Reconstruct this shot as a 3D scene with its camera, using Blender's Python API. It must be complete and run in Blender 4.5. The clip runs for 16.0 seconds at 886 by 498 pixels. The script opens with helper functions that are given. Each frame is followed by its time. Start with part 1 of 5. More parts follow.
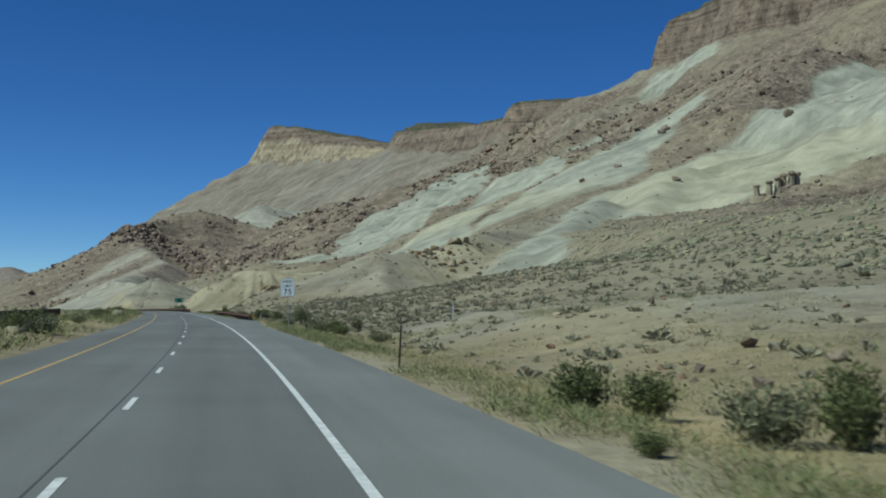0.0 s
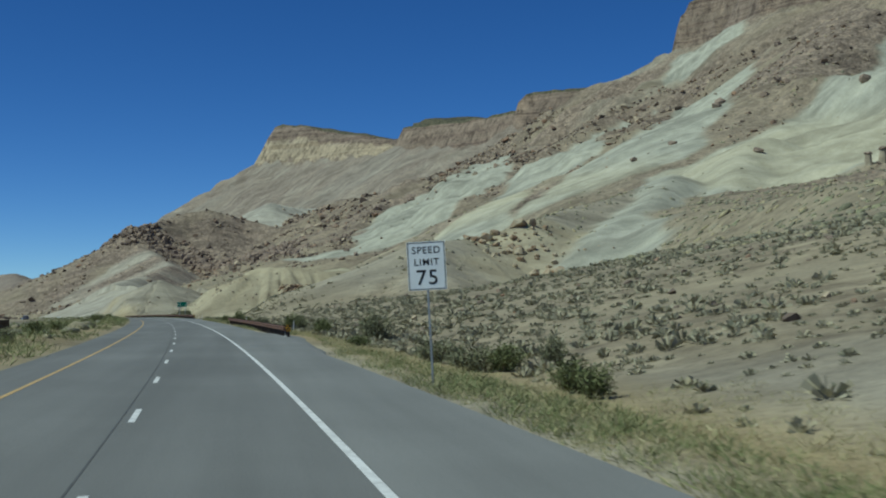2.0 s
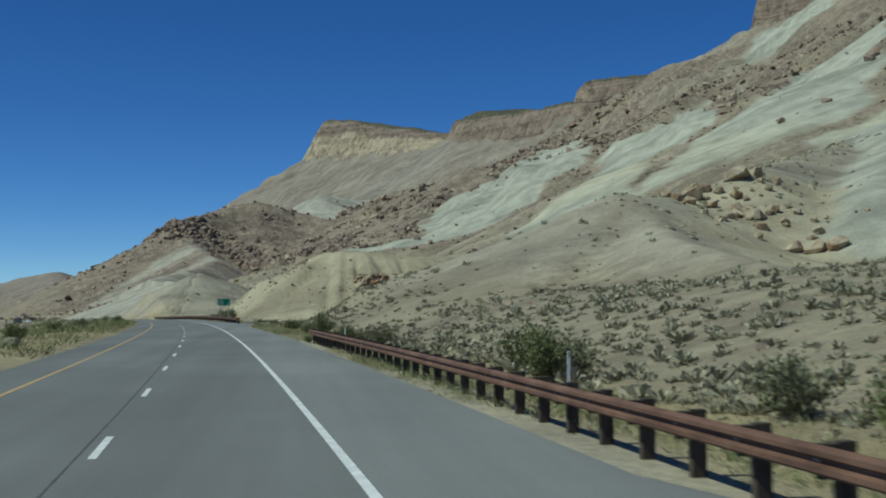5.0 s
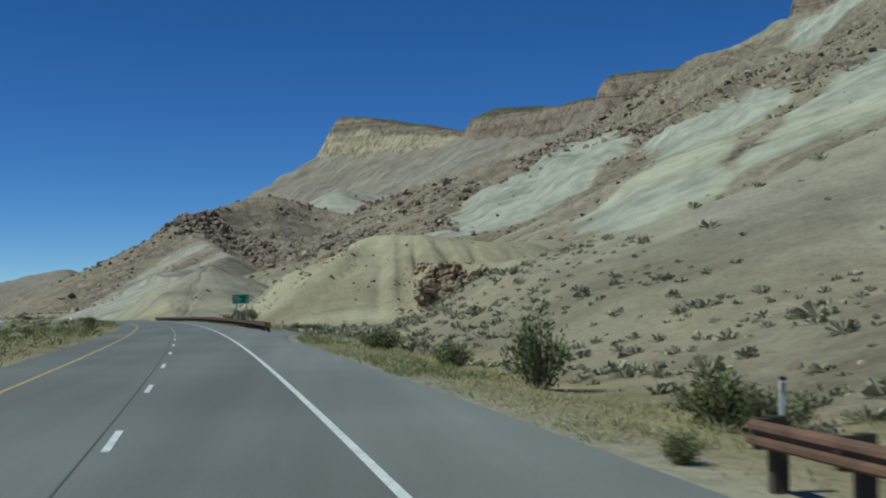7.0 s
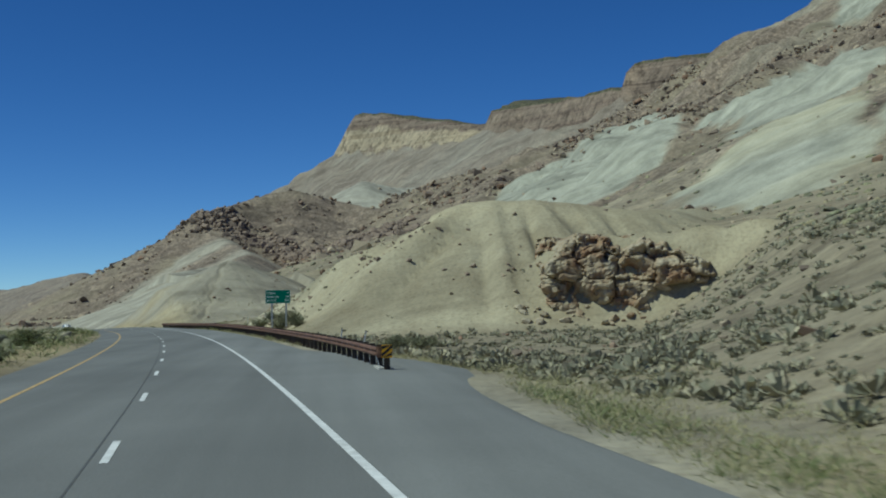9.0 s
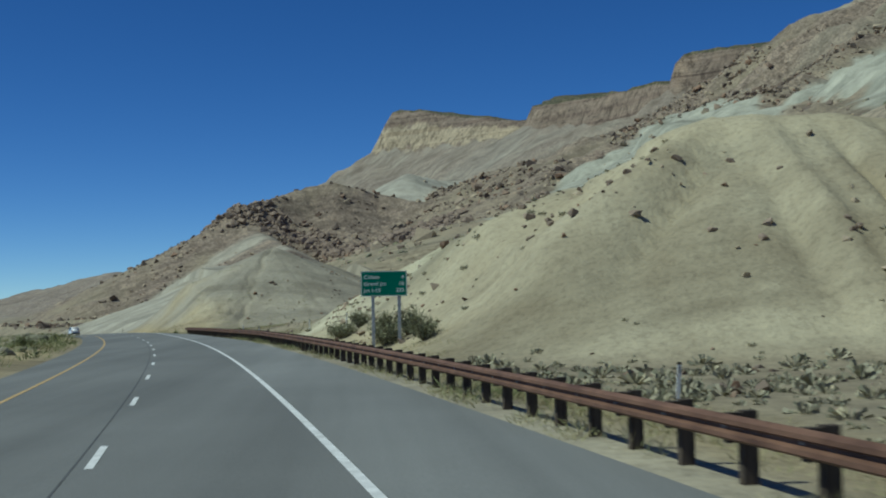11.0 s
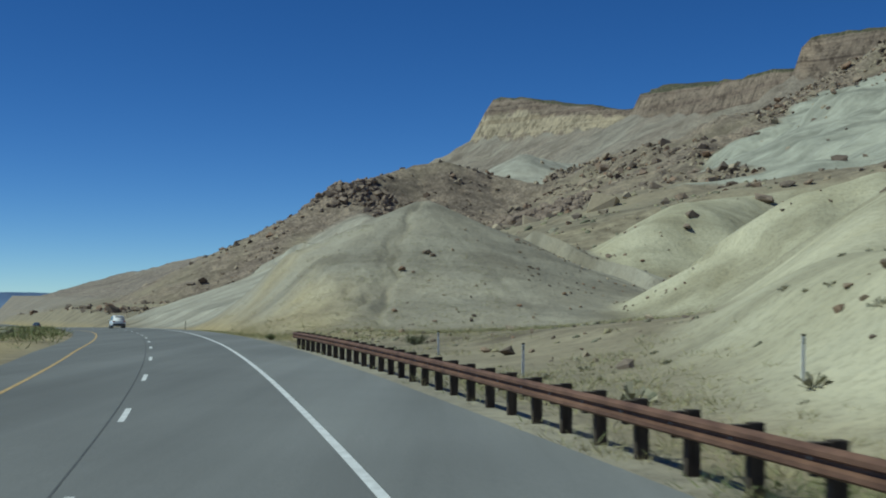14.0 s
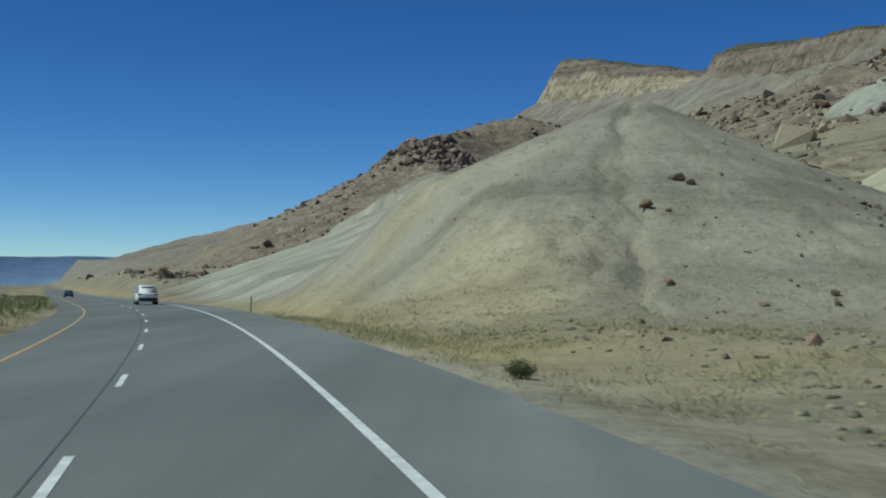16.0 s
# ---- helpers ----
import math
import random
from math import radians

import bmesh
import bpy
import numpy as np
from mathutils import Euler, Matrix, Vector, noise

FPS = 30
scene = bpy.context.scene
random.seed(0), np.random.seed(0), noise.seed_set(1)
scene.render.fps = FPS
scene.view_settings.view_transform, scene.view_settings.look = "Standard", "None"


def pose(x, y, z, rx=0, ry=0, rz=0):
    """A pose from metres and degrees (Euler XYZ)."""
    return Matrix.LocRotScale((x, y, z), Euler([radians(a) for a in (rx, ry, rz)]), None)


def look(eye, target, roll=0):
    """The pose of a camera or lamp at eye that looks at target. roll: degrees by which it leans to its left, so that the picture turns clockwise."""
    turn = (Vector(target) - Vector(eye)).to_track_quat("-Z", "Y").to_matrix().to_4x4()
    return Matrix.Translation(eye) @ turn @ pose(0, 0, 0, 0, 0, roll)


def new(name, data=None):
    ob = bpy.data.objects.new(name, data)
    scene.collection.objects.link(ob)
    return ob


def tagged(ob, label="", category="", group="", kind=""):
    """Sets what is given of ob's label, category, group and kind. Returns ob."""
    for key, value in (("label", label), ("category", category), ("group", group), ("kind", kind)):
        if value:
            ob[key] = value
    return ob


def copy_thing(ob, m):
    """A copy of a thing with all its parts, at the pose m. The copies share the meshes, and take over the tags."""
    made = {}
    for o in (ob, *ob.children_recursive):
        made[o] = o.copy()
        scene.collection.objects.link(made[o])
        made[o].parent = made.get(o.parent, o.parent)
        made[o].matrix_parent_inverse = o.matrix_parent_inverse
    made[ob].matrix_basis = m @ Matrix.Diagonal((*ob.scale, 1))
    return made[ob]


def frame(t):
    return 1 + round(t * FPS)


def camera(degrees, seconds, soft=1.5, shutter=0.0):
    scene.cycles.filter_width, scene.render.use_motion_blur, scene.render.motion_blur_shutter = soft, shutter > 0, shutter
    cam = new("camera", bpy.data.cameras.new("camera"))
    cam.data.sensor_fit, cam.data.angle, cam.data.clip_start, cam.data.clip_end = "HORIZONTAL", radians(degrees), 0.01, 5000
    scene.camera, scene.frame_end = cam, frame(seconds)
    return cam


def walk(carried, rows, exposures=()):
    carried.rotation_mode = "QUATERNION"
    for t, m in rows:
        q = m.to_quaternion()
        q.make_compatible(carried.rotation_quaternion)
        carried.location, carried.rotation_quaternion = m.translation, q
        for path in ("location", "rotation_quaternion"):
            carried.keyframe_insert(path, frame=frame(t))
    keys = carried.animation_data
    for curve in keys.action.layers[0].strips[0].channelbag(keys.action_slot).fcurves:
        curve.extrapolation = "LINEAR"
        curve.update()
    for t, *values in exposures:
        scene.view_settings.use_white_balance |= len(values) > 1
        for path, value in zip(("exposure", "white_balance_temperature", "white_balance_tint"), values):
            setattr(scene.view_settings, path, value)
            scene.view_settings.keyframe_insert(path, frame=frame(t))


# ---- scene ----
cam = camera(40.56, 16.0, 2.0, 0.15)
PATH = [
    (0.0, pose(0.150, 0.000, 1.940, 92.968, -1.057, -10.176)),
    (0.5, pose(0.050, 15.272, 2.052, 92.888, -0.650, -10.034)),
    (1.0, pose(-0.167, 30.530, 2.153, 93.014, -0.605, -9.665)),
    (1.5, pose(-0.454, 45.775, 2.244, 93.029, -0.413, -9.761)),
    (2.0, pose(-0.691, 61.008, 2.322, 92.872, 0.174, -9.751)),
    (2.5, pose(-0.974, 76.234, 2.385, 92.658, 0.577, -9.410)),
    (3.0, pose(-1.257, 91.456, 2.435, 92.533, 0.878, -9.019)),
    (3.5, pose(-1.604, 106.679, 2.476, 92.590, 0.949, -8.715)),
    (4.0, pose(-2.036, 121.906, 2.505, 92.580, 0.868, -8.337)),
    (4.5, pose(-2.604, 137.137, 2.520, 92.740, 0.632, -7.867)),
    (7.0, pose(-7.112, 213.252, 2.510, 92.786, 0.114, -6.971)),
    (7.5, pose(-8.161, 228.422, 2.538, 92.724, 0.502, -6.894)),
    (8.0, pose(-9.283, 243.593, 2.567, 92.567, 1.105, -6.666)),
    (8.5, pose(-10.474, 258.771, 2.593, 92.507, 1.066, -6.341)),
    (9.0, pose(-11.758, 273.957, 2.611, 92.675, 1.163, -6.073)),
    (9.5, pose(-13.070, 289.150, 2.615, 92.489, 1.153, -5.725)),
    (10.0, pose(-14.488, 304.349, 2.600, 92.443, 1.295, -5.283)),
    (12.5, pose(-23.355, 380.115, 2.463, 93.167, 0.269, -2.561)),
    (13.0, pose(-25.595, 395.179, 2.440, 92.769, -0.027, -1.698)),
    (13.5, pose(-28.034, 410.215, 2.380, 92.624, -0.262, -0.822)),
    (14.0, pose(-30.758, 425.224, 2.290, 92.344, -0.411, -0.059)),
    (14.5, pose(-33.762, 440.209, 2.180, 92.257, -0.881, 0.606)),
    (15.0, pose(-36.991, 455.171, 2.060, 91.985, -2.038, 0.786)),
    (15.5, pose(-40.238, 470.111, 1.935, 90.553, -0.980, 1.908)),
    (16.0, pose(-43.665, 485.030, 1.809, 90.686, -0.665, 2.862)),
]
walk(cam, PATH, [(0, 0.16, 6050, -12), (16, 0.1, 6000, -12)])

# ---- light ----
SUN_FROM = Vector((-1.0, -0.22, 1.28)).normalized()
world = bpy.data.worlds.new("clear_sky")
scene.world = world
world.use_nodes = True
sky = world.node_tree.nodes.new("ShaderNodeTexSky")
sky.sky_type, sky.sun_disc = "NISHITA", False
sky.sun_elevation = math.asin(SUN_FROM.z)
sky.sun_rotation = math.atan2(SUN_FROM.x, SUN_FROM.y)
sky.altitude, sky.air_density, sky.dust_density, sky.ozone_density = 1800, 0.62, 0.0, 5.0
back = world.node_tree.nodes["Background"]
back.inputs["Strength"].default_value = 0.083
deep = world.node_tree.nodes.new("ShaderNodeHueSaturation")
deep.inputs["Saturation"].default_value = 1.2
deep.inputs["Hue"].default_value = 0.513
world.node_tree.links.new(sky.outputs["Color"], deep.inputs["Color"])
world.node_tree.links.new(deep.outputs["Color"], back.inputs["Color"])
sun = new("sun", bpy.data.lights.new("sun", "SUN"))
sun.data.energy, sun.data.angle, sun.data.color = 3.0, radians(0.53), (1.0, 0.96, 0.89)
sun.matrix_world = look(SUN_FROM * 100, (0, 0, 0))

# ---- the lie of the land ----
def road_x(y):
    """x of the middle of the near lane at y: a long bend to the left."""
    y = np.asarray(y, float)
    k, powers = 480.0, (0.00616598, -0.000216677, 2.28415e-07, -1.28118e-10, -5.35632e-13)
    near = sum(c * np.clip(y, -80, k) ** (i + 1) for i, c in enumerate(powers))
    x0 = sum(c * k ** (i + 1) for i, c in enumerate(powers))
    m0 = sum(c * (i + 1) * k ** i for i, c in enumerate(powers))
    e = np.clip(y - k, 0, 110.0)
    far = x0 + m0 * (y - k) - 3.07e-4 * e ** 2 - 2.2e-6 * e ** 3 - 0.1474 * np.maximum(y - k - 110.0, 0)
    return np.where(y < k, near, far)


def road_slope(y):
    return (road_x(np.asarray(y) + 1.0) - road_x(np.asarray(y) - 1.0)) / 2


def road_z(y):
    y = np.asarray(y, float)
    z = np.where(y < 270, 0.46 - 9e-6 * (270 - y) ** 2, 0.46 - 1.72e-5 * (np.minimum(y, 485) - 270) ** 2)
    e = np.clip(y - 485, 0, 125)
    z = z + 0.11 * np.clip((y - 450) / 35, 0, 1) - 0.012 * e - 6.1e-5 * e ** 2 - 0.0273 * np.clip(y - 610, 0, 300) - 0.021 * np.clip(y - 910, 0, 4500)
    return z


def bank(y):
    """Cross slope of the road, down to the left, in the bend."""
    return np.interp(y, [230, 420, 485, 510], [0.0, 0.022, 0.03, 0.046])


def cross_fall(y, r):
    """Rise of the road surface r metres right of the lane's middle: banked lanes, a falling shoulder in the bend."""
    return bank(y) * np.minimum(r, 1.83) + (bank(y) - np.interp(y, [425, 495], [0.0, 0.085])) * np.maximum(r - 1.83, 0)


def hash2(ix, iy, seed):
    h = (ix * 374761393 + iy * 668265263 + seed * 1442695041) & 0xFFFFFFFF
    h = ((h ^ (h >> 13)) * 1274126177) & 0xFFFFFFFF
    return ((h ^ (h >> 16)) & 0xFFFF) / 65535.0


def vnoise(x, y, seed=0):
    """Smooth noise from -1 to 1 on a grid of one metre."""
    x, y = np.asarray(x, float), np.asarray(y, float)
    ix, iy = np.floor(x).astype(np.int64), np.floor(y).astype(np.int64)
    fx, fy = x - ix, y - iy
    fx, fy = fx * fx * fx * (fx * (fx * 6 - 15) + 10), fy * fy * fy * (fy * (fy * 6 - 15) + 10)
    a, b = hash2(ix, iy, seed), hash2(ix + 1, iy, seed)
    c, d = hash2(ix, iy + 1, seed), hash2(ix + 1, iy + 1, seed)
    return ((a + (b - a) * fx) * (1 - fy) + (c + (d - c) * fx) * fy) * 2 - 1


def fbm(x, y, scale, octaves=4, seed=0, gain=0.5):
    total, amp = 0.0, 1.0
    for k in range(octaves):
        f = 2.03 ** k / scale
        total = total + amp * vnoise(x * f + 17.3 * k, y * f - 9.1 * k, seed + k)
        amp *= gain
    return total


def ridged(x, y, scale, octaves=3, seed=0):
    total, amp = 0.0, 1.0
    for k in range(octaves):
        f = 2.1 ** k / scale
        total = total + amp * (1 - 2 * np.abs(vnoise(x * f + 5.7 * k, y * f + 3.3 * k, seed + k)))
        amp *= 0.5
    return total


def smooth_max(a, b, r):
    h = np.clip(0.5 + 0.5 * (a - b) / r, 0, 1)
    return b + (a - b) * h + r * h * (1 - h)


RIDGES = []


def ridge(kind, slope, foot, rounding, *spine, soft=1.2, flute=0.0, ease=20.0):
    """A spur or mound: a spine of (x, y, z), sides that fall off at a slope which eases to that of the foot, a rounded crest, fluted flanks."""
    RIDGES.append((kind, slope, foot, rounding, spine, soft, flute, ease))


# mounds beside the road
ridge("grey", 0.52, 0.255, 3, (36, 290, 15.0), (50, 309, 16.8), (60, 314, 20.8), flute=0.35)
ridge("grey", 0.55, 0.42, 3, (60, 314, 20.8), (112, 382, 36), flute=0.35)
ridge("grey", 0.55, 0.34, 1.2, (36, 290, 15.0), (34, 272, 10.2), (32.5, 242, 5.6), (27, 216, 2.6), flute=0.4)
ridge("pale", 0.55, 0.4, 3, (122, 388, 41), (92, 326, 25.5), (74, 299, 17.4), (64, 281, 8.5), flute=0.9)
ridge("pale", 0.5, 0.4, 4, (165, 420, 57), (118, 352, 30), (104, 330, 22), flute=0.5)
ridge("tan", 0.75, 0.43, 4, (-14.6, 433, 5.0), (-9.5, 421, 6.9), (-2.9, 413, 10.0), (3, 411, 12.4), (7, 410.5, 14.3), (14, 410, 14.4), (26, 412, 13.2), (42, 438, 15.5), flute=1.8)
ridge("yellow", 0.78, 0.6, 3, (-14.6, 434, 5.0), (-16, 457, 4.0), (-13, 473, 4.4), (-5, 489, 8), (4, 504.5, 12), (18, 515, 15), (42, 540, 19), flute=0.5)
ridge("yellow", 0.7, 0.55, 3, (-13, 548, 2.0), (0, 551, 9), (9, 553, 14), (16.5, 554, 16.2), (34, 580, 19), flute=0.5)
ridge("yellow", 0.7, 0.5, 3, (-7, 592, 6), (0, 605, 14), (7, 613, 17.6), (24, 632, 20.4), (50, 639, 24), flute=0.5)
ridge("grey", 0.52, 0.30, 0.9, (-32.6, 582.5, 16.7), (-36, 604, 15.0), (-46, 650, 14.6), (-66, 731, 16), flute=0.3)
ridge("bank", 0.50, 0.30, 1.2, (-32.6, 582.5, 16.7), (-21, 600, 13.2), (-8, 624, 10), (20, 690, 15), flute=0.4)
ridge("grey", 0.6, 0.46, 4, (-66, 731, 16), (-70, 860, 22), (-62, 1000, 30), (-56, 1118, 41), (-95, 1285, 66), flute=0.6, ease=40)
ridge("bank", 0.2, 0.15, 4, (60, 48, 5.0), (34, 62, 3.6), (20, 88, 1.8), flute=0.2)
# the broken sandstone ledge in the tan mound
ridge("tan", 2.4, 1.7, 1.0, (10, 392.4, 6.6), (14, 390.4, 8.8), (22, 388.0, 9.2), (36, 384, 10.5), flute=0.6, ease=5, soft=0.5)
CRACKS = (
    (0.85, 0.40, ((-33.2, 581.5), (-34.3, 578), (-35.9, 565), (-36.0, 553), (-36.7, 548), (-36.6, 540.5))),
    (0.45, 0.36, ((-33.6, 581), (-36.8, 567), (-37.5, 551), (-37.4, 542))),
    (0.4, 0.36, ((-36.8, 567), (-37.8, 558.5), (-39.9, 551.5), (-41.9, 547.5))),
    (0.6, 0.36, ((-38.6, 549), (-40.2, 545))),
    (0.35, 0.5, ((-35.0, 574), (-35.4, 562), (-36.8, 551))),
    (0.3, 0.5, ((-42.0, 562), (-44.6, 557), (-45.6, 553))),
    (0.3, 0.6, ((-45.5, 566), (-48.0, 560))),
)
# the rocky bench and the hill on it
ridge("rock", 0.95, 0.45, 6, (-150, 1378, 40), (-121, 1305, 60), (-108, 1303, 83), (-93, 1303, 87), (-52, 1350, 105), (-26, 1352, 108), (5, 1352, 99), (60, 1300, 82), flute=2, ease=30)
ridge("rock", 0.6, 0.4, 8, (20, 1150, 50), (45, 1030, 44), (72, 985, 45), (125, 1140, 94), (140, 1185, 104), (165, 1176, 107), flute=2, ease=30)
ridge("white", 0.66, 0.6, 5, (35, 1408, 121.5), (70, 1450, 119), (110, 1500, 124), flute=1.5)
ridge("pale", 0.55, 0.45, 8, (105, 900, 56), (185, 1000, 103), (240, 1050, 125), (330, 1120, 180), flute=2.5)
ridge("pale", 0.55, 0.45, 8, (112, 640, 42), (175, 645, 73), (240, 700, 108), (312, 714, 157), flute=2.5)
ridge("pale", 0.55, 0.45, 8, (158, 523, 48), (215, 573, 93), (243, 575, 106), (320, 640, 160), flute=2)
# the long low ridges beyond
ridge("rock", 0.45, 0.4, 10, (-150, 1378, 47), (-250, 1700, 45), (-334, 2016, 46), (-428, 2500, 74), (-560, 2800, 70), flute=3)
ridge("rock", 0.35, 0.3, 12, (-560, 2800, 66), (-740, 3240, 58), (-875, 3710, 70), (-930, 3780, 58), (-1040, 3820, 5), flute=3)

TALUS_D = (-20, 8, 14, 40, 80, 150, 200, 250, 300, 400, 600, 850, 1500)
TALUS_Z = (-0.4, -0.5, 0.2, 6.0, 15, 34, 48, 69, 97, 135, 195, 262, 300)
RIM_Y = (300, 700, 1100, 1380, 1440, 1475, 1800, 2200, 2285, 2310, 2880, 3200, 3390, 3420, 3720, 4050, 4230, 4270, 4420, 5200)
RIM_X = (950, 800, 640, 540, 514, 545, 840, 625, 520, 555, 710, 565, 424, 455, 455, 225, 63, 120, 800, 1300)


def land(x, y):
    """Height of the ground at x, y, and the weights of its kinds of soil."""
    x, y = np.asarray(x, float), np.asarray(y, float)
    m = road_slope(y)
    side = (x - road_x(y)) / np.sqrt(1 + m * m)
    z0 = road_z(y)
    # gently rising apron and debris slope
    wob = fbm(x, y, 60, 3, 11) * np.clip((side - 30) / 150, 0, 1)
    gully = ridged(x * 1.0, y * 0.55, 70, 3, 21)
    sd = side + wob * 16 + gully * np.clip((side - 120) / 100, 0, 1) * 9
    sd = sd - np.clip(y - 590, 0, None) * 0.075 - np.clip(y - 1400, 0, None) * 0.16
    sd = sd - np.interp(y, [700, 950], [0, 60]) - np.interp(y, [330, 420], [22, 0]) * np.clip((side - 100) / 60, 0, 1)
    apron = np.where(y < 130, np.clip((y + 60) / 190, 0.35, 1), 1)
    flat = np.interp(y, [470, 520, 545, 800], [0, 1, 1, 0.6]) * np.interp(side, [6, 20, 38, 60], [0, 1, 1, 0])
    z = np.interp(sd, TALUS_D, TALUS_Z)
    hollow = np.interp(y, [430, 470, 580, 640], [0, 0.66, 0.66, 0]) * np.interp(side, [20, 50, 130, 200], [0, 1, 1, 0])
    hollow = hollow + np.interp(y, [190, 230, 285, 305], [0, 0.45, 0.5, 0]) * np.interp(side, [25, 45, 75, 95], [0, 1, 1, 0])
    z = z * (1 - hollow)
    # the level ground before the sandstone ledge
    bay = np.interp(y, [300, 330, 385], [14, 19, 43])
    bay = np.interp(y, [300, 325, 396, 406], [0, 1, 1, 0]) * np.clip((bay + 13 - side) / 13, 0, 1)
    z = z * (1 - 0.92 * bay) - 0.6 * bay
    # ribs and rills down the high slopes
    z = z + (ridged(x * 0.22, y, 26, 3, 63) - 0.4) * np.clip((side - 105) / 60, 0, 1) * np.interp(y, [250, 400, 1300, 1700], [0.6, 1.5, 2.4, 0])
    z = np.where(side < 150, z * (1 - 0.93 * flat) * (apron + (1 - apron) * np.clip((side - 40) / 110, 0, 1)), z)
    z = z + np.where(side > 15, fbm(x, y, 22, 4, 3) * np.clip((side - 15) / 200, 0.12, 2.4) * 0.9, 0)
    soil = {k: np.zeros_like(z) for k in ("grey", "pale", "tan", "yellow", "rock", "white", "bank")}
    # broken ground of the high debris
    loose = (1 - pale_clay(x, y, z, side, soil)) * np.clip((side - 110) / 60, 0, 1) * (y < 1700)
    z = z + loose * ((ridged(x, y, 17, 3, 67) - 0.3) * 1.5 + 1.1 * fbm(x, y, 7, 3, 68))
    # mesas
    rim = np.interp(y, RIM_Y, RIM_X) + fbm(x, y, 140, 4, 31) * 14 + ridged(x, y, 60, 2, 35) * 8 + ridged(x, y, 24, 2, 36) * 4
    out = (rim - x) * 0.94
    foot = np.interp(y, [1000, 1435, 2292, 3300, 4130, 5200], [330, 318, 358, 455, 512, 520])
    top = np.interp(y, [1000, 1435, 2292, 2850, 3390, 3600, 4130, 5200], [400, 388, 417, 490, 520, 580, 645, 620])
    top = top - np.where(y > 3600, np.clip((x - 150) / 320, 0, 1.4) * 62, 0) + fbm(x, y, 70, 4, 45) * 5
    fall = np.where(y > 3850, 0.78, 0.70) * out * (1 - 0.2 * np.clip(out / 700, 0, 1))
    fall = fall + np.clip(out - 360, 0, None) * np.where(y > 2500, 0.8, 0.0)
    sp = np.where(out > 0, foot - fall, foot)
    fan = ridged(x * 0.35, y, 55, 3, 41) * np.clip(out / 120, 0, 1) * 13
    z = smooth_max(z, sp + fan, 12)
    back = np.where(y > 3500, 85.0, 24.0)
    step = np.interp(-out / back, [0, 0.14, 0.26, 0.36, 0.62, 0.72, 1.0], [0, 0.36, 0.43, 0.62, 0.72, 0.90, 1.0])
    step = np.where(y > 3500, np.interp(-out / back, [0, 0.05, 0.14, 0.19, 0.5, 0.56, 1.0], [0, 0.24, 0.28, 0.60, 0.68, 0.90, 1.0]), step)
    z = np.where(out < 0, foot + (top - foot) * np.clip(step, 0, 1) + np.clip(-out / 500, 0, 1) * 10, z)
    cliff = np.where(out < 3, 0.05 + 0.95 * step, 0.0)
    # spurs and mounds
    for kind, slope, foot_slope, rounding, spine, soft, flute, ease in RIDGES:
        px, py = [q[0] for q in spine], [q[1] for q in spine]
        reach = max(q[2] for q in spine) / foot_slope + 30
        near = (x > min(px) - reach) & (x < max(px) + reach) & (y > min(py) - reach) & (y < max(py) + reach)
        if not near.any():
            continue
        xs, ys = x[near], y[near]
        warp = min(6.0, reach * 0.06)
        xw = xs + fbm(xs, ys, 25, 2, 51) * warp * 0.35
        yw = ys + fbm(xs, ys, 25, 2, 55) * warp * 0.35
        best, along, crest, run = np.full(xs.shape, -1e9), np.zeros(xs.shape), np.zeros(xs.shape), 0.0
        for (ax, ay, az), (bx, by, bz) in zip(spine, spine[1:]):
            dx, dy = bx - ax, by - ay
            u = np.clip(((xw - ax) * dx + (yw - ay) * dy) / (dx * dx + dy * dy), 0, 1)
            far = np.hypot(xw - ax - u * dx, yw - ay - u * dy)
            fall = np.sqrt(far * far + rounding * rounding) - rounding
            drop = foot_slope * fall + (slope - foot_slope) * ease * (1 - np.exp(-fall / ease))
            high = az + u * (bz - az) - drop
            length = math.hypot(dx, dy)
            bearing = np.arctan2(yw - ay - u * dy, xw - ax - u * dx)
            along = np.where(high > best, run + u * length + bearing * 7.0, along)
            crest = np.where(high > best, az + u * (bz - az), crest)
            best = np.maximum(best, high)
            run += length
        rill = ridged(xs, ys, 9 + 14 * slope * flute, 2, 61) * flute * 0.25
        span = 2.4 + 2.4 * flute
        rill = rill + ridged(along, best * 0.10, span, 3, 65) * flute * 0.45
        rill = rill - flute * 0.55 * np.exp(-(vnoise(along / (span * 0.5), best * 0.04, 69) / 0.28) ** 2)
        best = best + rill * np.clip((best - z0[near]) / 6, 0, 1) * np.clip((crest - best) / 4, 0.12, 1)
        under = z[near]
        z[near] = smooth_max(best, under, soft)
        w = np.clip((best - under) / 2.0 + 0.5, 0, 1)
        for k in soil:
            soil[k][near] = soil[k][near] * (1 - w)
        soil[kind][near] = np.maximum(soil[kind][near], w)
    # washed cracks down the face of the grey cone
    cone = (x > -60) & (x < -20) & (y > 530) & (y < 590)
    if cone.any():
        xs, ys = x[cone], y[cone]
        xw = xs + 0.35 * np.sin(ys * 0.8) + 0.25 * vnoise(xs * 0.5, ys * 0.9, 83)
        cut = np.zeros_like(xs)
        for deep, wide, line in CRACKS:
            for (ax, ay), (bx, by) in zip(line, line[1:]):
                u = np.clip(((xw - ax) * (bx - ax) + (ys - ay) * (by - ay)) / ((bx - ax) ** 2 + (by - ay) ** 2), 0, 1)
                far = np.hypot(xw - ax - u * (bx - ax), ys - ay - u * (by - ay))
                cut = np.maximum(cut, deep * np.clip(1.25 - far / wide, 0, 1))
